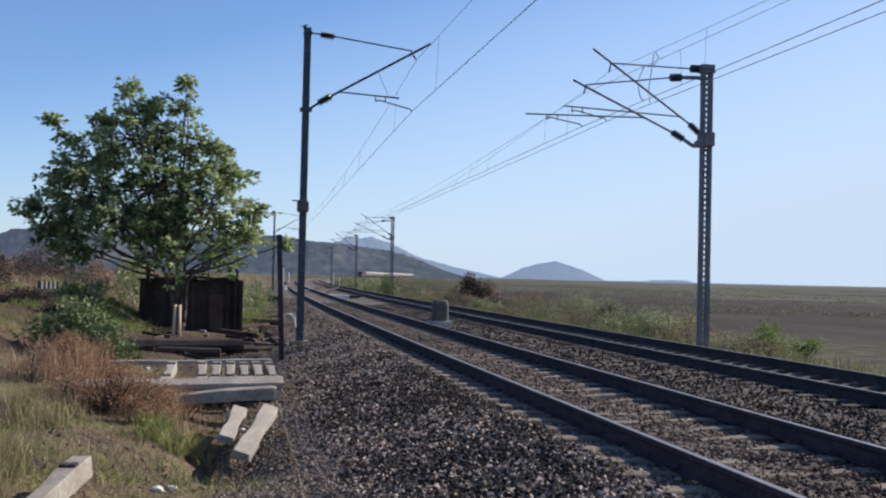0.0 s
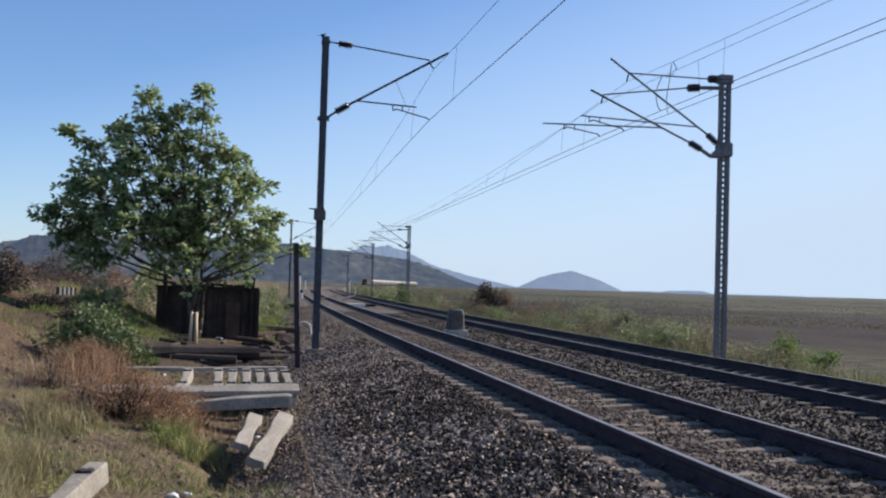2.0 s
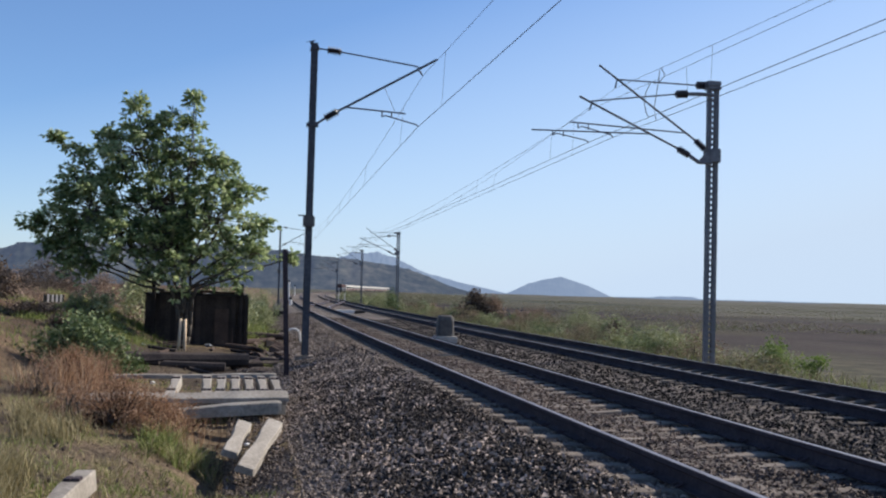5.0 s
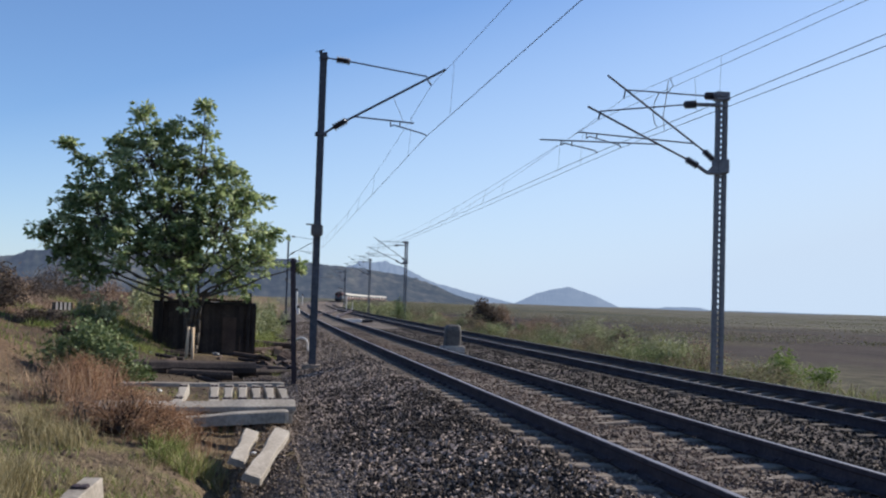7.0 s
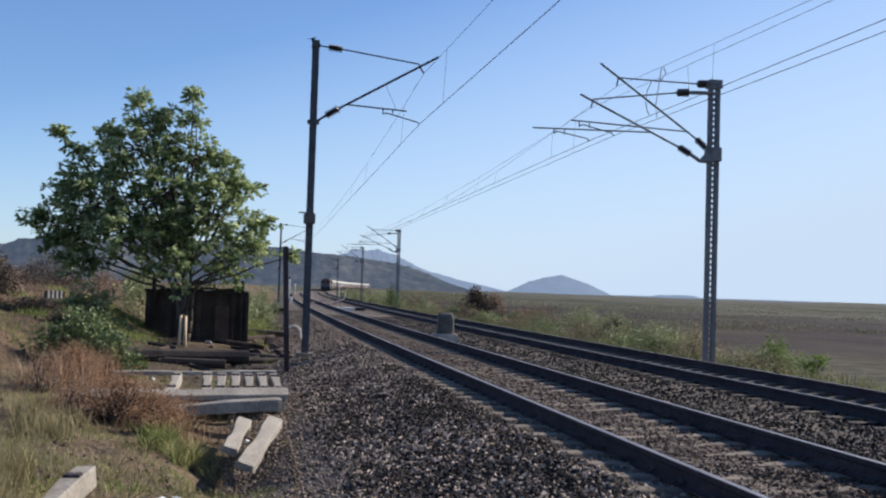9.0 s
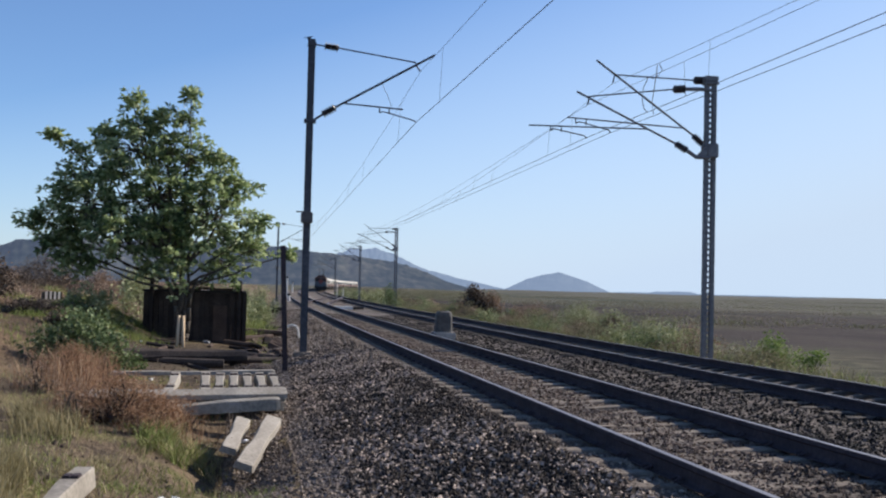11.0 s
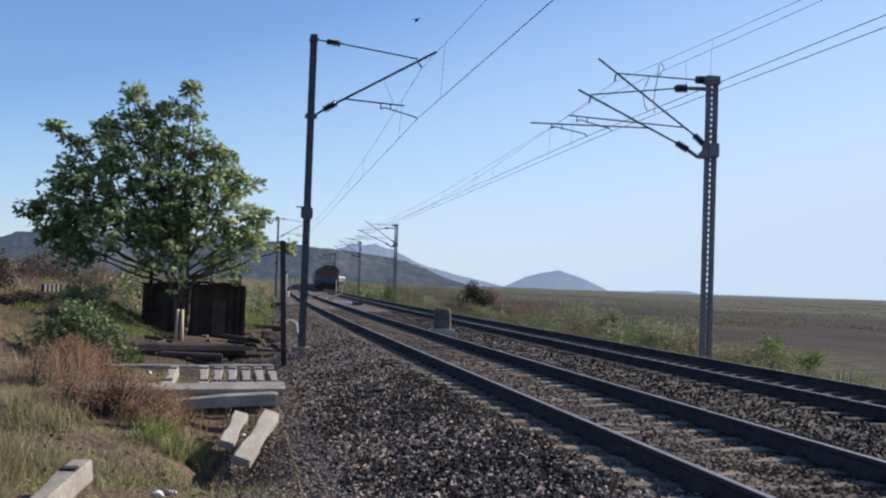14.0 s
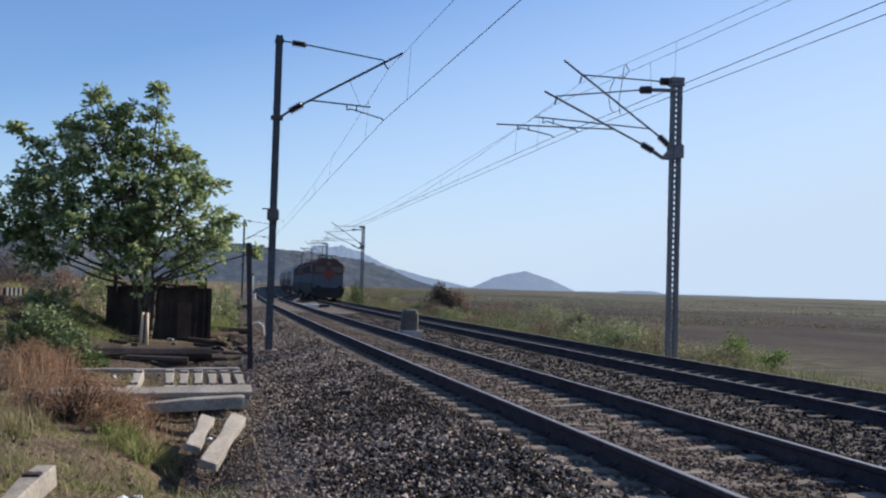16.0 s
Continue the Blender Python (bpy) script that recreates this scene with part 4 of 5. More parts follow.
    shrub("dark_bush", 20.5, 83.6, (1.2, 0.8, 2.3), 3600, 0.17, LEAF_TAN, "tan dry bush at the field's edge", 61, slim=0.2)
    shrub("trackside_bush", 18.4, 33.6, (0.85, 0.7, 1.25), 2300, 0.1, LEAF_BRIGHT, "bright green bush below the ballast", 62)
    shrub("trackside_bush", 19.6, 33.0, (0.8, 0.8, 0.9), 600, 0.1, LEAF_BRIGHT, "bright green bush below the ballast", 63)
    shrub("trackside_bush", 17.9, 41.0, (1.4, 1.0, 1.4), 1900, 0.1, LEAF_PALE, "pale green bush below the ballast", 64)
    shrub("trackside_bush", 15.1, 104.0, (1.1, 1.1, 2.3), 1500, 0.14, LEAF_BUSH, "dark brownish bush beside a mast", 65)
    for i in range(16):
        y = 44 + 6.5 * i
        shrub("trackside_bush", 16.3 + shift(y) + 2.2 * ((i * 5) % 4), y, (1.3, 1.3, 1.1 + 0.2 * (i % 3)), 1100, 0.12, (LEAF_PALE, LEAF_DEAD, LEAF_BUSH, LEAF_TAN)[i % 4], "low scrub below the ballast", 70 + i)
    for i, (x, y, k) in enumerate(((22.9, 67.6, 1.0), (22.0, 76.3, 0.9), (19.8, 47.5, 0.7), (19.6, 42.8, 0.62), (21.2, 57.1, 0.8))):
        shrub("trackside_bush", x, y, (2.4 * k, 1.6 * k, 1.9 * k), 3200, 0.11, LEAF_TAN if i == 1 else LEAF_PALE, "rounded dry scrub on the plain" if i == 1 else "rounded yellow-green scrub on the plain", 210 + i, slim=0.22)
    for i in range(26):
        y = 30 + 3.6 * i
        k = 0.75 + 0.11 * ((i * 7) % 5)
        shrub("trackside_bush", 15.4 + shift(y) + 0.7 * ((i * 3) % 4), y, (1.7 * k, 1.3, 1.15 * k), 1500, 0.1, (MARSH, LEAF_PALE, LEAF_TAN, LEAF_BUSH)[(i * 5) % 4], "low wispy scrub below the ballast", 140 + i, slim=0.18)
    for i in range(5):
        y = 120 + 18 * i
        shrub("trackside_bush", 13.5 + shift(y) + (i % 2) * 2, y, (1.8, 1.8, 1.9), 900, 0.2, LEAF_PALE, "green scrub beside the far curve", 90 + i)


shrubs()


def grasses():
    rng = np.random.default_rng(77)

    def roots(n, x0, x1, y0, y1, spread=0.0, tufts=0):
        if tufts:
            tx, ty = rng.uniform(x0, x1, tufts), rng.uniform(y0, y1, tufts)
            k = rng.integers(0, tufts, n)
            x, y = tx[k] + rng.normal(size=n) * spread, ty[k] + rng.normal(size=n) * spread
        else:
            x, y = rng.uniform(x0, x1, n), rng.uniform(y0, y1, n)
        return np.array([(a, b, ground_z(a, b) - 0.01) for a, b in zip(x, y)])

    blades("tall_dry_grass", roots(6500, -2.75, -1.72, 7.0, 9.8, 0.1, 40), 0.36, 0.0045, STRAW, "tall straw-coloured grass at the roadside", 1)
    blades("dry_grass", roots(3600, -3.8, 0.1, 7.5, 16, 0.1, 110), 0.12, 0.004, STRAW, "short dry straw grass on bare soil", 2, 0.6)
    blades("low_grass", roots(5200, -3.3, 0.35, 7.5, 20, 0.16, 115), 0.09, 0.005, GRASS, "short green grass on bare soil", 3, 0.7)
    blades("grass_clump", roots(460, -1.05, -0.4, 12.0, 12.8, 0.06, 10), 0.25, 0.006, GRASS, "clump of fresh green grass by a shrub", 4, 0.85)
    blades("grass_clump", roots(260, -1.0, -0.2, 12.0, 12.7, 0.08, 9), 0.25, 0.005, STRAW, "clump of dry grass by a shrub", 19, 0.9)
    blades("grass_clump", roots(900, -2.5, -1.8, 12.2, 13.6, 0.1, 9), 0.28, 0.005, STRAW, "clump of dry grass on the bank", 5, 0.45)
    blades("bank_grass", roots(3000, -9, -2.6, 20, 46, 0.25, 70), 0.22, 0.009, GRASS, "sparse green grass on the bank", 6, 0.5)
    blades("bank_straw", roots(4500, -14, -1.0, 34, 70, 0.5, 120), 0.35, 0.012, LEAF_TAN, "dry brown grass on rising ground", 7, 0.5)
    blades("edge_grass", roots(700, 0.6, 1.5, 20, 40, 0.12, 20), 0.2, 0.006, GRASS, "weeds at the foot of the ballast", 8, 0.5)
    x = 14.6 + 5.0 * rng.uniform(0, 1, 9000) ** 1.2
    y = 11 + 120 * rng.uniform(0, 1, 9000) ** 1.2
    r = np.array([(a, b, ground_z(a, b) - 0.02) for a, b in zip(x + 0.00015 * y * y, y)])
    blades("slope_grass", roots(5200, -5.2, -2.3, 27.5, 37, 0.3, 90), 0.16, 0.008, GRASS, "sunlit green grass on the slope beside the hut", 20, 0.6)
    blades("hut_grass", roots(4200, -0.6, 1.2, 36, 60, 0.25, 60), 0.45, 0.012, GRASS, "pale green grass behind the hut", 16, 0.5)
    blades("dry_stalks", roots(1300, -2.2, -0.6, 12.9, 15.4, 0.16, 50), 0.42, 0.004, LEAF_RED, "thin dry reddish stalks", 17, 0.35)
    blades("dry_stalks", roots(700, -3.1, -2.1, 16, 19, 0.14, 26), 0.6, 0.005, LEAF_RED, "thin dry reddish stalks", 18, 0.35)
    blades("trackside_grass", r[:3000], 0.55, 0.014, GRASS, "pale green grass below the ballast", 11, 0.45)
    blades("trackside_straw", r[3000:], 0.5, 0.016, MARSH, "dull brown grass below the ballast", 12, 0.5)
    n = 330
    y = 215 + 200 * rng.uniform(0, 1, n)
    x = FAR + 6 + 0.00015 * y * y + 34 * rng.uniform(0, 1, n)
    spots = np.concatenate([np.array((a, b, ground_z(a, b) + 0.9)) + rng.normal(size=(170, 3)) * (1.8, 1.0, 0.5) for a, b in zip(x, y)])
    tagged(leaves("far_scrub", spots, 0.22, FAR_SCRUB, None, "", -0.1, 15, 0.4), "brown and green scrub along the far curve", "scrub", kind="stuff")
    blades("dead_stalks", roots(26, -0.27, 0.13, 13.5, 13.8, 0.05, 8), 0.42, 0.006, LEAF_DEAD, "thin dark dead stalks before the sleepers", 21, 0.15)
    blades("dead_stalks", roots(22, 0.02, 0.19, 12.2, 12.6, 0.04, 6), 0.4, 0.006, LEAF_DEAD, "thin dark dead stalks beside a broken sleeper", 22, 0.2)
    blades("dead_twigs", roots(2600, -4.5, 0.3, 7.5, 24, 0.16, 130), 0.1, 0.004, LEAF_DEAD, "dead twigs and stalks strewn on soil", 13, 1.6, "twigs")
    # tufts far over the plain
    n = 2600
    y = 80 + 430 * rng.uniform(0, 1, n) ** 1.3
    x = 22 + 0.00015 * y * y + 0.66 * y * rng.uniform(0, 1, n)
    k = np.array([hills(a, b, 0.03) for a, b in zip(x, y)]) + rng.normal(size=n) * 0.2
    pick = k > 0.05
    spots = np.concatenate([np.array((a, b, ground_z(a, b) + 0.1)) + np.abs(rng.normal(size=(26, 3))) * (0, 0, 0.18) + rng.normal(size=(26, 3)) * (1.1 + 0.006 * b, 0.8, 0.02) for a, b in zip(x[pick], y[pick])])
    tagged(leaves("field_scrub", spots, 0.26, FAR_SCRUB, None, "", -0.1, 51, 0.25), "low dull green scrub dotted over the plain", "scrub", kind="stuff")
    # across the line
    n = 5000
    y = 12 + 230 * rng.uniform(0, 1, n) ** 1.6
    x = 15.2 + 0.00015 * y * y + (3 + 0.06 * y) * rng.uniform(0, 1, n) ** 1.5
    r = np.array([(a, b, ground_z(a, b) - 0.02) for a, b in zip(x, y)])
    blades("marsh_scrub", r, np.clip(0.16 + 0.0015 * y, 0.15, 0.45), 0.012 + 0.0005 * y, MARSH, "dry and green scrub grass along the plain", 9, 0.9, "scrub")


grasses()

# ---- things beside the line ----
LOOSE = LOOSE_SLEEPER.copy()
LOOSE.transform(Matrix.Diagonal((1, 0.8, 0.75, 1)))
LOOSE.materials.clear()
LOOSE.materials.append(CONCRETE)
BROKEN = LOOSE.copy()
BROKEN.transform(Matrix.Diagonal((0.74, 0.9, 0.55, 1)))
SHORT = BROKEN.copy()
SHORT.transform(Matrix.Diagonal((0.7, 0.92, 1, 1)))
THIN = LOOSE.copy()
THIN.transform(Matrix.Diagonal((1, 1, 0.45, 1)))
NARROW = LOOSE.copy()
NARROW.transform(Matrix.Diagonal((1, 0.72, 1.1, 1)))
SLIM = LOOSE.copy()
SLIM.transform(Matrix.Diagonal((1, 0.66, 1, 1)))


def loose_sleeper(m, label, seats=True, data=None):
    t = thing("concrete_sleeper", m, label, "railway sleeper", "loose concrete sleepers")
    body = new("body", data or LOOSE)
    body.parent = t
    if seats:
        for s in (-HALF, HALF):
            for yy in (-0.055, 0.055):
                bm = bmesh.new()
                box(bm, s - 0.065, s + 0.065, yy * 0.6 - 0.03, yy * 0.6 + 0.03, -0.01, 0.022, 0.006)
                part("rail_seat_insert", bm, RAIL_SIDE, t, "dark iron rail fixing")
    return t


def aim(p, q, roll=0.0):
    """A pose with its x axis from p to q and its origin halfway."""
    p, q = Vector(p), Vector(q)
    return Matrix.Translation((p + q) / 2) @ (q - p).to_track_quat("X", "Z").to_matrix().to_4x4() @ pose(0, 0, 0, roll, 0, 0)


def sleepers_beside():
    # two dropped side by side above their shadow
    loose_sleeper(aim((0.11, 11.33, -0.61), (0.48, 13.3, -0.36), 17), "pale broken concrete sleeper lying askew on gravel", False, BROKEN)
    loose_sleeper(aim((-0.06, 12.1, -0.56), (0.1, 13.5, -0.4), 16), "pale broken concrete sleeper lying askew on gravel", False, SHORT)
    loose_sleeper(aim((-1.2, 8.95, -0.22), (-1.4, 6.25, -0.24)), "pale concrete sleeper lying in dry grass", True, NARROW)
    # a low stack: seven laid apart on bearers
    for i, (x0, x1) in enumerate(((-0.95, -1.0), (-0.44, -0.52), (-0.26, -0.28), (-0.04, -0.06), (0.18, 0.15), (0.39, 0.36), (0.61, 0.57))):
        loose_sleeper(aim((x0, 15.1, -0.22), (x1, 17.75, -0.19 + 0.01 * (i % 2))), "pale concrete sleeper in a low stack", True, SLIM)
    loose_sleeper(aim((-2.05, 14.55, -0.21), (0.69, 14.8, -0.18), 24), "pale concrete sleeper lying before a low stack", False, THIN)
    loose_sleeper(aim((-2.15, 13.95, -0.36), (0.54, 14.1, -0.21), 2), "grey concrete sleeper lying on soil", False)
    loose_sleeper(aim((-2.1, 18.3, -0.23), (0.64, 18.5, -0.2)), "pale concrete sleeper behind a low stack", False, THIN)
    for y in (15.7, 17.2):
        loose_sleeper(aim((-1.9, y, -0.43), (0.55, y + 0.1, -0.43)), "grey concrete sleeper bearing a low stack", False)


sleepers_beside()


def hut():
    """A dark hut of tarred sleepers and sheets."""
    t = thing("dark_hut", pose(-1.3, 33.0, -0.6), "low black hut of tarred timber and sheets", "hut")
    for i in range(20):
        x = -1.6 + 0.153 * i
        bm = bmesh.new()
        top = 1.62 + 0.05 * math.sin(i * 2.3) - (0.0 if i > 9 else 0.02)
        box(bm, x, x + 0.149, -0.04 + 0.015 * math.sin(i * 5), 0.03, -0.1, top, 0.008)
        part("board", bm, WOOD_BLACK, t)
    for s in (-1.6, 1.4):
        for i in range(12):
            bm = bmesh.new()
            box(bm, s, s + 0.06, 0.04 + 0.2 * i, 0.235 + 0.2 * i, -0.1, 1.58, 0.008)
            part("board", bm, WOOD_BLACK, t)
    bm = bmesh.new()
    box(bm, -1.66, 1.5, -0.1, 2.5, 1.6, 1.66, 0.01)
    part("roof", bm, UNDER, t, "flat black sheet roof")
    bm = bmesh.new()
    box(bm, -1.6, 1.46, 2.44, 2.5, -0.1, 1.6)
    part("back_wall", bm, WOOD_BLACK, t)
    for x, z, w in ((-0.35, 1.7, 0.5), (0.15, 1.74, 0.35), (-0.9, 1.68, 0.3), (0.8, 1.69, 0.4)):
        bm = bmesh.new()
        box(bm, x - w, x + w, 0.05, 0.2, z - 0.05, z + 0.03, 0.015)
        o = part("roof_plank", bm, WOOD_BROWN, t, "loose brown plank on the roof")
        o.matrix_basis = pose(0, 0, 0, 0, 2.0 * math.sin(x * 7), 0)
    bm = bmesh.new()
    box(bm, 0.5, 0.92, -0.075, -0.045, 0.1, 1.2, 0.01)
    part("rusty_panel", bm, WOOD_BROWN, t, "dark rusty brown panel on the wall")
    for x, y, h in ((1.3, -0.12, 1.98), (1.46, -0.1, 1.6), (-1.35, -0.15, 2.1)):
        bm = bmesh.new()
        box(bm, x - 0.06, x + 0.06, y - 0.06, y + 0.06, -0.15, h, 0.012)
        part("post", bm, WOOD_BLACK, t)
    for x in (1.05,):
        bm = bmesh.new()
        tube(bm, (x, -0.2, 0), (x, -0.16, 0.62), 0.022)
        part("stake", bm, WOOD_BROWN, t)


hut()


def clutter():
    for x, q in ((-1.67, (-1.65, 29.9, 0.36)), (-1.5, (-1.53, 29.9, 0.35))):
        bm = bmesh.new()
        p = Vector((x, 29.5, -0.6))
        tube(bm, p, q, 0.052, 0.04, 9)
        tagged(part("stripped_log", bm, WOOD_PALE, None, smooth=True), "pale stripped log leaning on the tree", "log")
    for p, q, r, mt, lb in (((-2.75, 24.2, -0.4), (0.2, 24.5, -0.4), 0.19, WOOD_BLACK, "long blackened log lying before the hut"),
                            ((-2.3, 23.5, -0.45), (-0.3, 23.4, -0.48), 0.12, WOOD_BLACK, "long blackened log lying before the hut"),
                            ((-0.4, 31.5, -0.45), (0.5, 30.8, -0.5), 0.08, WOOD_BROWN, "broken brown timber on the ground"),
                            ((0.2, 36.5, -0.35), (1.6, 36.2, -0.4), 0.12, WOOD_BROWN, "broken brown timber on the ground"),
                            ((-0.3, 27.0, -0.52), (1.1, 26.4, -0.55), 0.1, WOOD_BLACK, "charred timber on the ground"),
                            ((0.0, 25.4, -0.55), (1.2, 25.9, -0.55), 0.08, WOOD_BLACK, "charred timber on the ground"),
                            ((-0.6, 33.6, -0.5), (1.1, 35.2, -0.45), 0.1, WOOD_BROWN, "broken brown timber on the ground"),
                            ((1.0, 41.5, -0.45), (1.9, 41.3, -0.45), 0.11, WOOD_BLACK, "charred timber on the ground")):
        bm = bmesh.new()
        p, q = Vector(p), Vector(q)
        d = (q - p)
        for f0, f1, k in ((0, 0.5, 1.0), (0.5, 1.0, 0.92)):
            tube(bm, p + d * f0, p + d * f1, r * k, r * (k - 0.06), 9)
        tagged(part("timber", bm, mt, None), lb, "timber")
    rng = np.random.default_rng(31)
    for i in range(22):
        x, y, a, h = rng.uniform(-2.2, 1.2), rng.uniform(21.5, 32.0), rng.uniform(0, math.pi), rng.uniform(0.2, 0.6)
        z = ground_z(x, y) + 0.04
        bm = bmesh.new()
        tube(bm, (x - h * math.cos(a), y - h * math.sin(a), z), (x + h * math.cos(a), y + h * math.sin(a), z + rng.uniform(0, 0.12)), rng.uniform(0.02, 0.055), None, 6)
        tagged(part("charred_stick", bm, WOOD_BLACK if i % 3 else WOOD_BROWN, None), "charred stick lying on burnt ground", "stick")
    # bent sheets and rubble about the hut's corner
    for i in range(12):
        x, y = rng.uniform(0.2, 1.15), rng.uniform(25.5, 34.0)
        w, d = rng.uniform(0.14, 0.36), rng.uniform(0.12, 0.35)
        bm = bmesh.new()
        rings = []
        for k in range(5):
            f = k / 4 - 0.5
            z = 0.1 * math.cos(f * rng.uniform(2, 5)) + rng.uniform(-0.02, 0.02)
            rings.append([(f * 2 * w, -d, z), (f * 2 * w, d, z + rng.uniform(-0.05, 0.08)), (f * 2 * w, d, z - 0.02), (f * 2 * w, -d, z - 0.03)])
        loft(bm, rings)
        o = part("scrap_sheet", bm, WOOD_BROWN if i % 3 else WOOD_BLACK)
        o.matrix_world = pose(x, y, max(ground_z(x, y), bed_z(x - shift(y)) if x > 0.6 else -9) + 0.04, rng.uniform(-24, 24), rng.uniform(-24, 24), rng.uniform(0, 180))
        tagged(o, "bent scrap of brown sheet on the ground", "scrap")
    bm = bmesh.new()
    box(bm, -0.48, 0.48, -0.3, 0.3, 0.0, 0.36, 0.03)
    o = part("dark_slab", bm, WOOD_BLACK)
    o.matrix_world = pose(2.2, 68.0, -0.55, 0, 0, 6)
    tagged(o, "dark timber block lying on grass", "timber")
    # thin rail post in front of the mast
    t = thing("rail_post", pose(1.0, 22.43, -0.62), "thin dark post of old rail beside the line", "post")
    bm = bmesh.new()
    loft(bm, [[(a * 0.8, b * 0.8 + 0.07, z) for a, b in RAIL_SECTION] for z in (-0.2, 2.76)])
    o = part("post", bm, RAIL_SIDE, t)
    o.matrix_basis = pose(0, 0, 0, 0, -2.6, 0)
    # bent white pipe
    t = thing("bent_pipe", pose(1.62, 33.8, -0.65), "bent white pipe standing by the mast", "pipe")
    bm = bmesh.new()
    pts = [(-0.16, 0, -0.1), (-0.16, 0, 0.45)] + [(-0.16 + 0.22 * (1 - math.cos(a)), 0, 0.45 + 0.2 * math.sin(a)) for a in (0.5, 1.0, 1.57, 2.2, 2.8)] + [(0.3, 0, 0.2), (0.33, 0, -0.1)]
    for p, q in zip(pts, pts[1:]):
        tube(bm, p, q, 0.035)
    part("hoop", bm, WHITE, t)
    # relay box between the tracks
    t = thing("trackside_cabinet", pose(6.83, 34.6, -0.38), "grey trackside cabinet on a pale concrete base", "cabinet")
    bm = bmesh.new()
    box(bm, -0.38, 0.38, -0.38, 0.38, -0.12, 0.2, 0.04)
    part("base", bm, PALE_BASE, t, "pale concrete base")
    bm = bmesh.new()
    rings = []
    for z, k in ((0.2, 1.0), (0.75, 0.97), (0.86, 0.86), (0.91, 0.65)):
        rings.append([(0.29 * k * math.copysign(abs(math.cos(a)) ** 0.5, math.cos(a)), 0.25 * k * math.copysign(abs(math.sin(a)) ** 0.5, math.sin(a)), z) for a in [math.tau * i / 20 for i in range(20)]])
    loft(bm, rings)
    part("body", bm, GREY_BOX, t)
    bm = bmesh.new()
    box(bm, -0.2, 0.2, -0.262, -0.25, 0.3, 0.72, 0.004)
    part("door", bm, GREY_BOX, t)
    # point machine cover
    t = thing("point_machine", pose(7.35, 76.0, -0.42), "white-topped point machine between the tracks", "point machine")
    bm = bmesh.new()
    box(bm, -0.8, 0.8, -0.35, 0.35, 0, 0.22, 0.03)
    part("cover", bm, WHITE, t)
    bm = bmesh.new()
    box(bm, 0.85, 1.6, -0.35, 0.35, -0.05, 0.2, 0.03)
    part("motor_case", bm, UNDER, t)
    # striped parapet on the bank
    t = thing("striped_parapet", pose(-6.08, 36.0, 0.64, 0, 0, 25), "low black and white striped parapet on the bank", "parapet")
    for i in range(9):
        bm = bmesh.new()
        box(bm, -0.31 + 0.068 * i, -0.242 + 0.068 * i, -0.1, 0.1, 0, 0.24)
        part("stripe", bm, BLACK_PAINT if i % 2 == 0 else WHITE, t)
    bm = bmesh.new()
    box(bm, -0.4, 0.4, -0.16, 0.16, -0.45, 0.0, 0.02)
    part("plinth", bm, CONCRETE_DUSTY, t)
    # signals and marker posts far along the line
    for x, y, h, r in ((5.3, 120.0, 2.6, 0.1), (4.25, 92.0, 0.9, 0.14), (13.8, 150.0, 2.2, 0.06), (14.5, 148.0, 1.5, 0.06), (9.9, 200.0, 2.2, 0.12)):
        t = thing("marker_post", pose(x, y, -0.6), "white-painted marker post beside the track", "post")
        bm = bmesh.new()
        tube(bm, (0, 0, 0), (0, 0, h), r, r * 0.85, 8)
        part("post", bm, WHITE, t)
        bm = bmesh.new()
        tube(bm, (0, 0, h), (0, 0, h + 0.25), r * 1.1, r * 0.8, 8)
        part("cap", bm, BLACK_PAINT, t)
    # litter
    rng = np.random.default_rng(8)
    for i, (x, y, s, mt) in enumerate(((-0.62, 9.3, 0.07, PLASTIC), (-0.5, 9.5, 0.05, PLASTIC), (-0.25, 9.9, 0.045, STRAW), (-1.55, 13.6, 0.16, RUBBISH), (-1.85, 13.9, 0.13, RUBBISH),
                                      (0.12, 13.6, 0.06, PLASTIC), (0.0, 13.4, 0.05, PLASTIC), (-1.9, 17.0, 0.06, PLASTIC), (-1.55, 19.5, 0.06, PLASTIC), (-3.1, 27.0, 0.07, PLASTIC), (-2.6, 29.3, 0.06, PLASTIC), (-0.95, 31.9, 0.13, RUBBISH))):
        v = ICO_V * rng.uniform(0.5, 1.3, (12, 1)) * (s, s, s * 0.55) + (x, y, ground_z(x, y) + s * 0.3)
        tagged(mesh_ob("litter", v, ICO_F, mt), "crumpled scrap of litter on the ground", "litter")
    c = np.array([(x, y, ground_z(x, y)) for x, y in zip(rng.uniform(-4.5, 0.4, 900), rng.uniform(7, 24, 900))])
    stones("soil_stones", c, rng.uniform(0.008, 0.035, 900) , STONE_BROWN, "small stones strewn on bare soil")


clutter()

# ---- the train ----
def arc_at(s):
    """Place on the far track, s metres along y."""
    return pose(FAR + shift(s), s, FAR_Z, 0, 0, -heading(s))


def body_ring(y, w, z0, z1, roof, k=1.0):
    pts = [(-w, z0), (-w, z1)]
    for i in range(1, 8):
        a = math.pi * i / 8
        pts.append((-w * math.cos(a) * 1.0, z1 + roof * math.sin(a) ** 0.7))
    pts += [(w, z1), (w, z0)]
    return [(px * k, y, pz) for px, pz in pts]


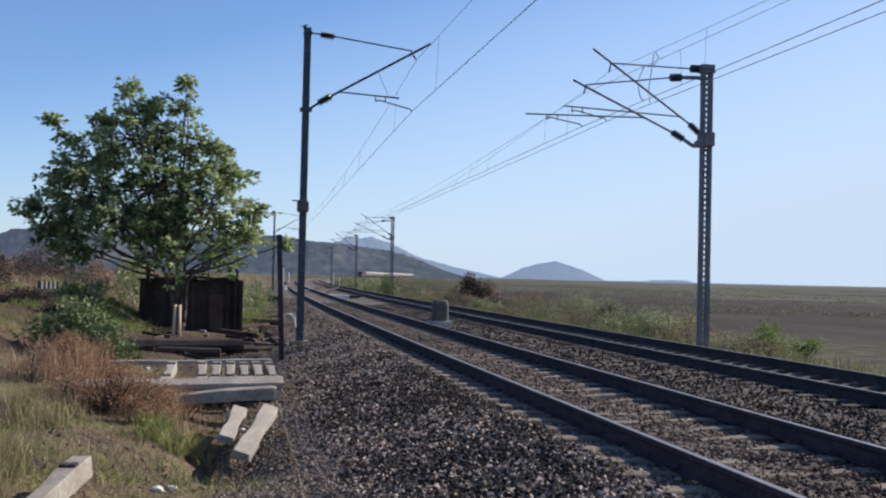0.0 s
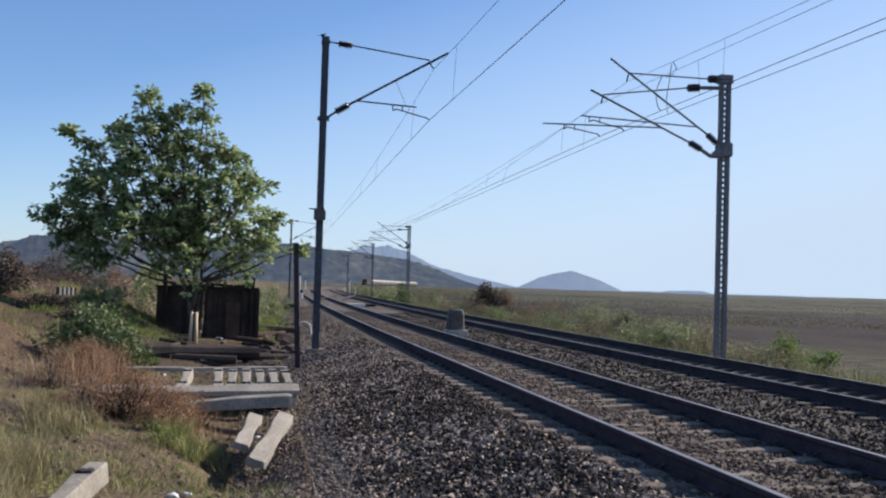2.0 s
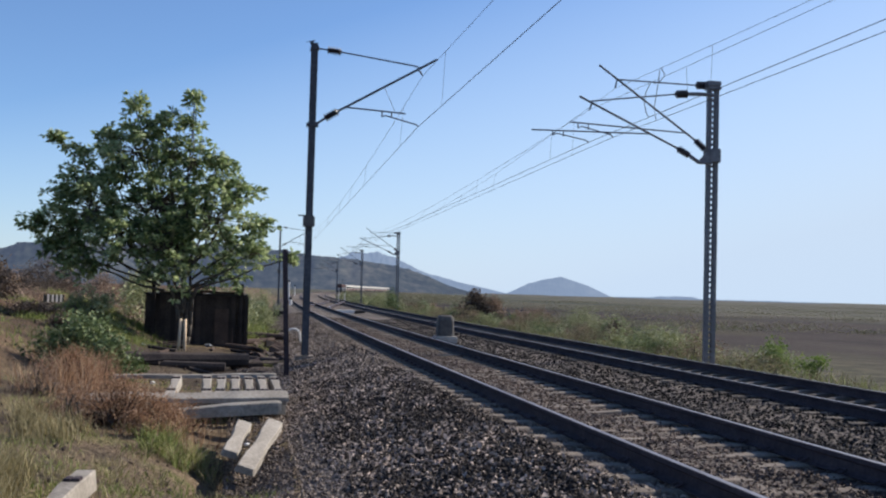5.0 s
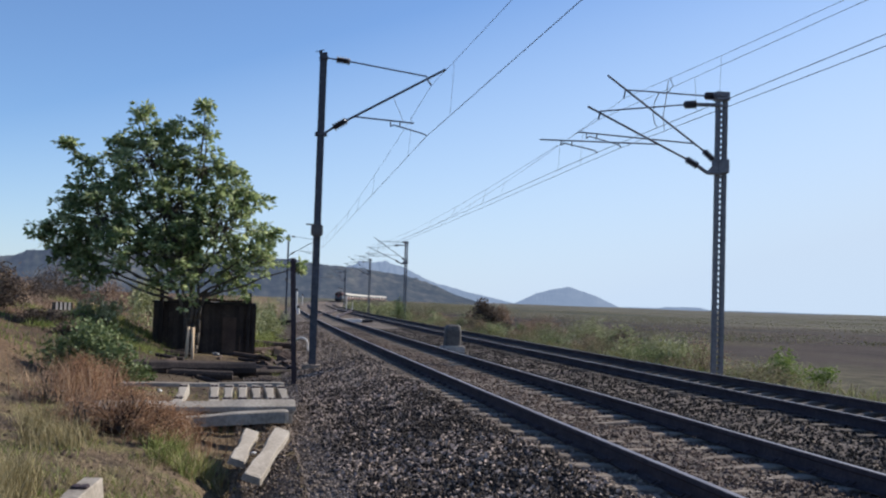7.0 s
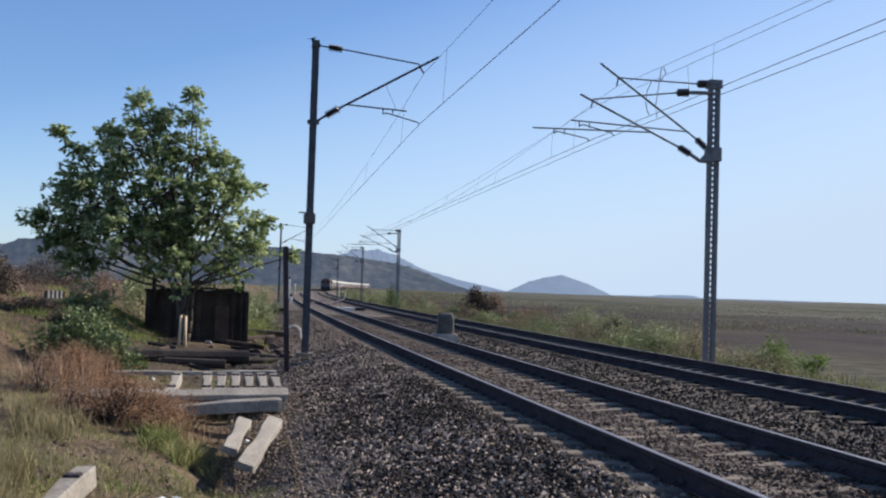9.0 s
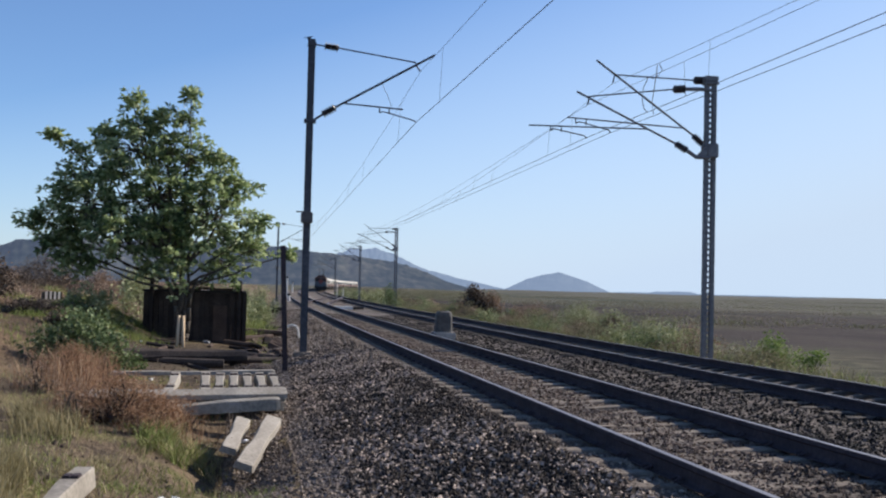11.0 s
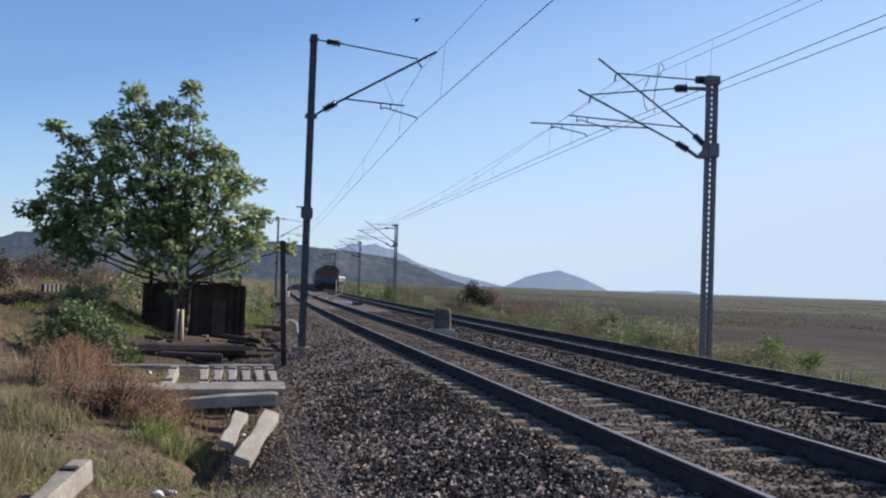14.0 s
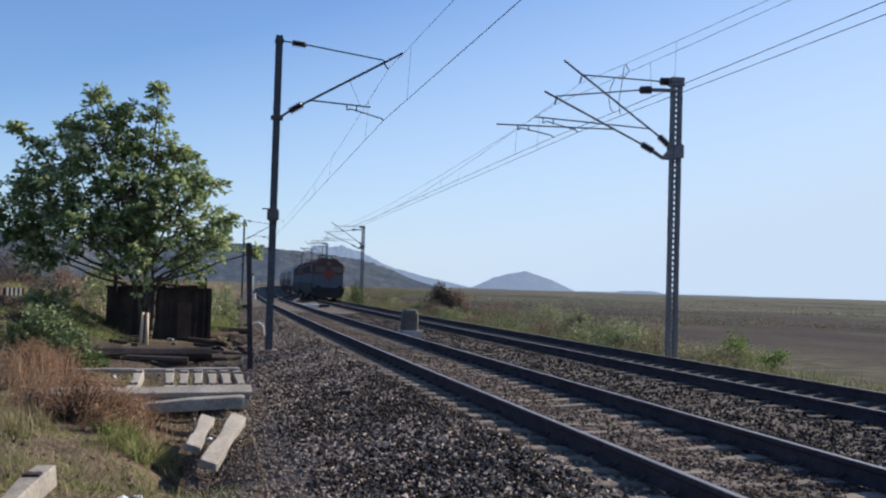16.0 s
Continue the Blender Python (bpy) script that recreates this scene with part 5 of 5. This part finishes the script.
def bogie(parent, y, wheels=3):
    bm = bmesh.new()
    for s in (-1, 1):
        box(bm, s * 1.15 - 0.1, s * 1.15 + 0.1, y - 2.6, y + 2.6, 0.45, 0.85, 0.05)
    box(bm, -1.1, 1.1, y - 0.4, y + 0.4, 0.4, 0.9)
    b = part("bogie", bm, UNDER, parent, "black bogie frame")
    for i in range(wheels):
        yy = y + (i - (wheels - 1) / 2) * 1.9
        bm = bmesh.new()
        for s in (-HALF, HALF):
            tube(bm, (s - 0.065, yy, 0.52), (s + 0.065, yy, 0.52), 0.52, None, 20)
        tube(bm, (-HALF, yy, 0.52), (HALF, yy, 0.52), 0.08)
        part("wheelset", bm, UNDER, b)


def locomotive():
    """Front at y = 0, body behind it along +y."""
    t = thing("locomotive", arc_at(640), "blue-grey and red electric locomotive with a raised pantograph", "locomotive", "train")
    w = 1.44
    lower = [(0.0, 0.93), (0.12, 0.98), (0.5, 1.0), (17.5, 1.0), (17.9, 0.98), (18.0, 0.93)]
    bm = bmesh.new()
    loft(bm, [[(-w * k, y, 1.05), (-w * k, y, 2.35), (w * k, y, 2.35), (w * k, y, 1.05)] for y, k in lower])
    part("lower_body", bm, LOCO_BODY, t)
    bm = bmesh.new()
    loft(bm, [body_ring(y, w, 2.35, 3.15, 0.4, k) for y, k in ((0.02, 0.93), (0.3, 0.96), (0.7, 1.0), (17.3, 1.0), (17.7, 0.96), (17.98, 0.93))])
    part("upper_body", bm, LOCO_RED, t, "dull red upper body")
    bm = bmesh.new()
    loft(bm, [[(-1.1, y, 3.5), (-0.85, y, 3.78), (0.85, y, 3.78), (1.1, y, 3.5)] for y in (1.4, 16.6)])
    part("roof_hood", bm, LOCO_ROOF, t, "brown roof housing")
    for s in (-1, 1):
        bm = bmesh.new()
        box(bm, s * 0.72 - 0.52, s * 0.72 + 0.52, -0.03, 0.03, 2.5, 3.05, 0.02)
        part("windscreen", bm, GLASS, t, "dark cab windscreen")
        bm = bmesh.new()
        tube(bm, (s * 0.98, -0.75, 1.1), (s * 0.98, 0.05, 1.1), 0.1, None, 12)
        tube(bm, (s * 0.98, -0.8, 1.1), (s * 0.98, -0.72, 1.1), 0.24, None, 16)
        part("buffer", bm, UNDER, t)
        bm = bmesh.new()
        tube(bm, (s * 1.1, -0.05, 1.95), (s * 1.1, 0.05, 1.95), 0.1, None, 12)
        part("marker_lamp", bm, LAMP, t)
    bm = bmesh.new()
    tube(bm, (0, -0.06, 3.32), (0, 0.1, 3.32), 0.2, None, 16)
    part("headlight", bm, LAMP, t, "round headlight over the windscreens")
    bm = bmesh.new()
    loft(bm, [[(-0.62, y, 2.45), (0, y, 1.65), (0.62, y, 2.45), (0.4, y, 2.75), (-0.4, y, 2.75)] for y in (-0.06, 0.02)])
    part("emblem", bm, EMBLEM, t, "bright red emblem panel on the nose")
    bm = bmesh.new()
    box(bm, -1.45, 1.45, -0.05, 0.3, 0.65, 1.12, 0.03)
    loft(bm, [[(-1.35, -0.25, 0.65), (1.35, -0.25, 0.65), (1.35, 0.1, 0.65), (-1.35, 0.1, 0.65)], [(-1.2, -0.3, 0.2), (1.2, -0.3, 0.2), (1.2, -0.1, 0.2), (-1.2, -0.1, 0.2)]])
    part("cow_catcher", bm, UNDER, t, "black buffer beam and rail guard")
    bm = bmesh.new()
    box(bm, -1.47, 1.47, 0.3, 17.7, 0.7, 1.06)
    box(bm, -1.3, 1.3, 7.0, 11.0, 0.35, 0.9, 0.05)
    part("underframe", bm, UNDER, t)
    bogie(t, 3.6)
    bogie(t, 14.4)
    for s in (-1, 1):
        bm = bmesh.new()
        box(bm, s * 1.51 - 0.015, s * 1.51 + 0.015, 0.5, 17.5, 0.9, 1.55, 0.01)
        part("side_skirt", bm, UNDER, t, "grimy black side skirt")
        for i in range(6):
            bm = bmesh.new()
            box(bm, s * 1.5 - 0.02, s * 1.5 + 0.02, 3.6 + 1.9 * i, 4.9 + 1.9 * i, 2.5, 3.15, 0.01)
            part("side_louvre", bm, UNDER, t)
        bm = bmesh.new()
        box(bm, s * 1.5 - 0.02, s * 1.5 + 0.02, 0.9, 1.6, 2.5, 3.2, 0.01)
        part("cab_side_window", bm, GLASS, t)
    for y, up in ((3.2, 0.3), (14.6, 1.9)):
        bm = bmesh.new()
        for s in (-0.6, 0.6):
            tube(bm, (s, y - 0.9, 3.83), (s * 0.9, y + 0.5, 3.83 + up * 0.55), 0.035)
            tube(bm, (s * 0.9, y + 0.5, 3.83 + up * 0.55), (s * 0.8, y - 0.6, 3.83 + up), 0.03)
        for k in (-0.12, 0.12):
            tube(bm, (-0.85, y - 0.6 + k, 3.83 + up), (0.85, y - 0.6 + k, 3.83 + up), 0.03)
        box(bm, -0.8, 0.8, y - 1.1, y + 0.9, 3.74, 3.84)
        part("pantograph", bm, UNDER, t, "steel pantograph on the roof")
    return t


def coach():
    t = thing("passenger_coach", arc_at(660), "faded cream passenger coach with barred windows", "coach", "train")
    ln = 21.6
    bm = bmesh.new()
    loft(bm, [body_ring(y, 1.58, 1.15, 3.3, 0.62, k) for y, k in ((0, 0.97), (0.2, 1.0), (ln - 0.2, 1.0), (ln, 0.97))])
    part("body", bm, COACH_PALE, t)
    for s in (-1, 1):
        bm = bmesh.new()
        box(bm, s * 1.58 - 0.012, s * 1.58 + 0.012, 0.3, ln - 0.3, 1.18, 1.98, 0.0)
        part("lower_panel", bm, LOCO_RED, t, "dull maroon lower side")
    for s in (-1, 1):
        bm = bmesh.new()
        box(bm, s * 1.58 - 0.012, s * 1.58 + 0.012, 0.6, ln - 0.6, 2.05, 2.95, 0.0)
        part("window_band", bm, LOCO_BODY, t, "grey band along the windows")
        for i in range(10):
            bm = bmesh.new()
            box(bm, s * 1.595 - 0.014, s * 1.595 + 0.014, 2.2 + 1.75 * i, 3.3 + 1.75 * i, 2.15, 2.85, 0.01)
            part("window", bm, GLASS, t, "dark barred window")
        for y in (1.1, ln - 1.9):
            bm = bmesh.new()
            box(bm, s * 1.595 - 0.014, s * 1.595 + 0.014, y, y + 0.8, 1.2, 3.1, 0.01)
            part("door", bm, COACH_PALE, t)
    bm = bmesh.new()
    box(bm, -1.45, 1.45, 0.1, ln - 0.1, 0.9, 1.17)
    box(bm, -1.2, 1.2, 7.5, 14, 0.4, 0.95, 0.05)
    part("underframe", bm, UNDER, t)
    bogie(t, 3.4, 2)
    bogie(t, ln - 3.4, 2)
    return t


LEADER = locomotive()
TRAIN = [(LEADER, 0.0, 18.0), (copy_thing(LEADER, arc_at(660)), 19.2, 18.0)]
first = coach()
for i in range(15):
    TRAIN.append((first if i == 0 else copy_thing(first, arc_at(680 + 22 * i)), 38.2 + 22.4 * i, 21.6))

# ---- the bird ----
def bird_thing():
    t = thing("crow", pose(1.55, 26.2, 7.53), "small dark bird perched on the mast", "bird")
    bm = bmesh.new()
    rings = []
    for y, r, z in ((-0.13, 0.012, 0.15), (-0.1, 0.03, 0.15), (-0.04, 0.05, 0.13), (0.04, 0.052, 0.11), (0.12, 0.03, 0.1), (0.2, 0.012, 0.09)):
        rings.append([(r * math.cos(math.tau * i / 10), y, z + r * math.sin(math.tau * i / 10)) for i in range(10)])
    loft(bm, rings)
    bm.transform(Matrix.Scale(0.44, 4))
    part("body", bm, FEATHER, t, smooth=True)
    bm = bmesh.new()
    bmesh.ops.create_icosphere(bm, subdivisions=2, radius=0.036, matrix=Matrix.Translation((0, -0.14, 0.18)))
    tube(bm, (0, -0.165, 0.18), (0, -0.215, 0.172), 0.011, 0.003, 6)
    bm.transform(Matrix.Scale(0.44, 4))
    part("head", bm, FEATHER, t, smooth=True)
    bm = bmesh.new()
    loft(bm, [[(-0.02, 0.17, 0.095), (0.02, 0.17, 0.095), (0.02, 0.17, 0.085), (-0.02, 0.17, 0.085)], [(-0.045, 0.33, 0.075), (0.045, 0.33, 0.075), (0.045, 0.33, 0.068), (-0.045, 0.33, 0.068)]])
    bm.transform(Matrix.Scale(0.44, 4))
    part("tail", bm, FEATHER, t)
    wings = []
    for s in (-1, 1):
        bm = bmesh.new()
        pts = [(0, -0.06), (s * 0.16, -0.08), (s * 0.34, 0.0), (s * 0.2, 0.09), (0, 0.1)]
        loft(bm, [[(x, y, z) for x, y in pts] for z in (0.0, 0.008)])
        bm.transform(Matrix.Scale(0.44, 4))
        o = part("wing", bm, FEATHER, t)
        o.matrix_basis = pose(s * 0.014, 0, 0.064, 0, s * 80, 0)
        wings.append((o, s))
    for s in (-1, 1):
        bm = bmesh.new()
        tube(bm, (s * 0.02, 0.03, 0.08), (s * 0.02, 0.02, 0.0), 0.005, seg=5)
        bm.transform(Matrix.Scale(0.44, 4))
        part("leg", bm, FEATHER, t)
    return t, wings


BIRD, WINGS = bird_thing()

# ---- tracks last ----
track("near_track", NEAR, 0.0, -9.8, "broad-gauge track on dusty concrete sleepers")
track("far_track", FAR, FAR_Z, -9.8, "broad-gauge track on dusty concrete sleepers")
cross = thing("crossover_track", pose(0, 0, 0), "crossover rails joining the two tracks", "railway track", kind="structure")


def cross_centre(y):
    f = min(1.0, max(0.0, (y - 75) / 55))
    return shift(y) + (FAR - NEAR) * f


for s in (-HALF, HALF):
    o = rail(cross, NEAR + s, 0.0, 76.0, 130.0, cross_centre)
    o.matrix_basis = pose(0, 0, -0.02)

SPEED, BRAKE, ARRIVE = 30.0, 0.45, 94.5       # speed at the clip's end, its loss on the way, and where the front stands then


def motions():
    for ob, back, length in TRAIN:
        rows = []
        for k in range(17):
            s = ARRIVE + SPEED * (16 - k) + BRAKE * (16 - k) ** 2 + back
            rows.append((float(k), arc_at(s + length / 2) @ pose(0, -length / 2, 0)))
        walk(ob, rows)
    perch = pose(1.53, 26.2, 7.53, 0, 0, 80)
    walk(BIRD, [(0.0, perch), (13.0, perch), (13.1, pose(1.57, 26.2, 7.56, 0, 0, 80)), (13.2, pose(1.76, 26.2, 7.68, 0, 0, 95)), (13.3, pose(1.98, 26.2, 7.7, 0, 0, 95)),
                (13.4, pose(2.25, 26.2, 7.72, 0, 0, 95)), (13.6, pose(2.78, 26.2, 7.72, 0, 0, 95)), (14.0, pose(4.24, 26.2, 8.1, 0, 0, 95)), (14.2, pose(5.1, 26.2, 8.32, 0, 0, 95)),
                (14.4, pose(6.1, 26.2, 8.6, 0, 0, 95)), (16.0, pose(14.5, 26.2, 12.0, 0, 0, 95))])
    for o, s in WINGS:
        rest = pose(s * 0.014, 0, 0.064, 0, s * 80, 0)
        rows = [(0.0, rest), (13.0, rest)]
        t, k = 13.1, 0
        while t < 15.0:
            rows.append((t, pose(s * 0.014, 0, 0.064, 0, s * (-40 if k % 2 == 0 else 25), 0)))
            t, k = t + 0.1, k + 1
        walk(o, rows + [(16.0, pose(s * 0.014, 0, 0.064, 0, 0, 0))])
    for b, base, i in SWAYING:
        rows = []
        for k in range(33):
            t = k * 0.5
            a = 0.7 * math.sin(2.1 * t + i * 1.7) + 0.4 * math.sin(5.3 * t + i)
            rows.append((t, Matrix.Translation(base) @ pose(0, 0, 0, 0.5 * a, a, 0.6 * a)))
        walk(b, rows)


motions()
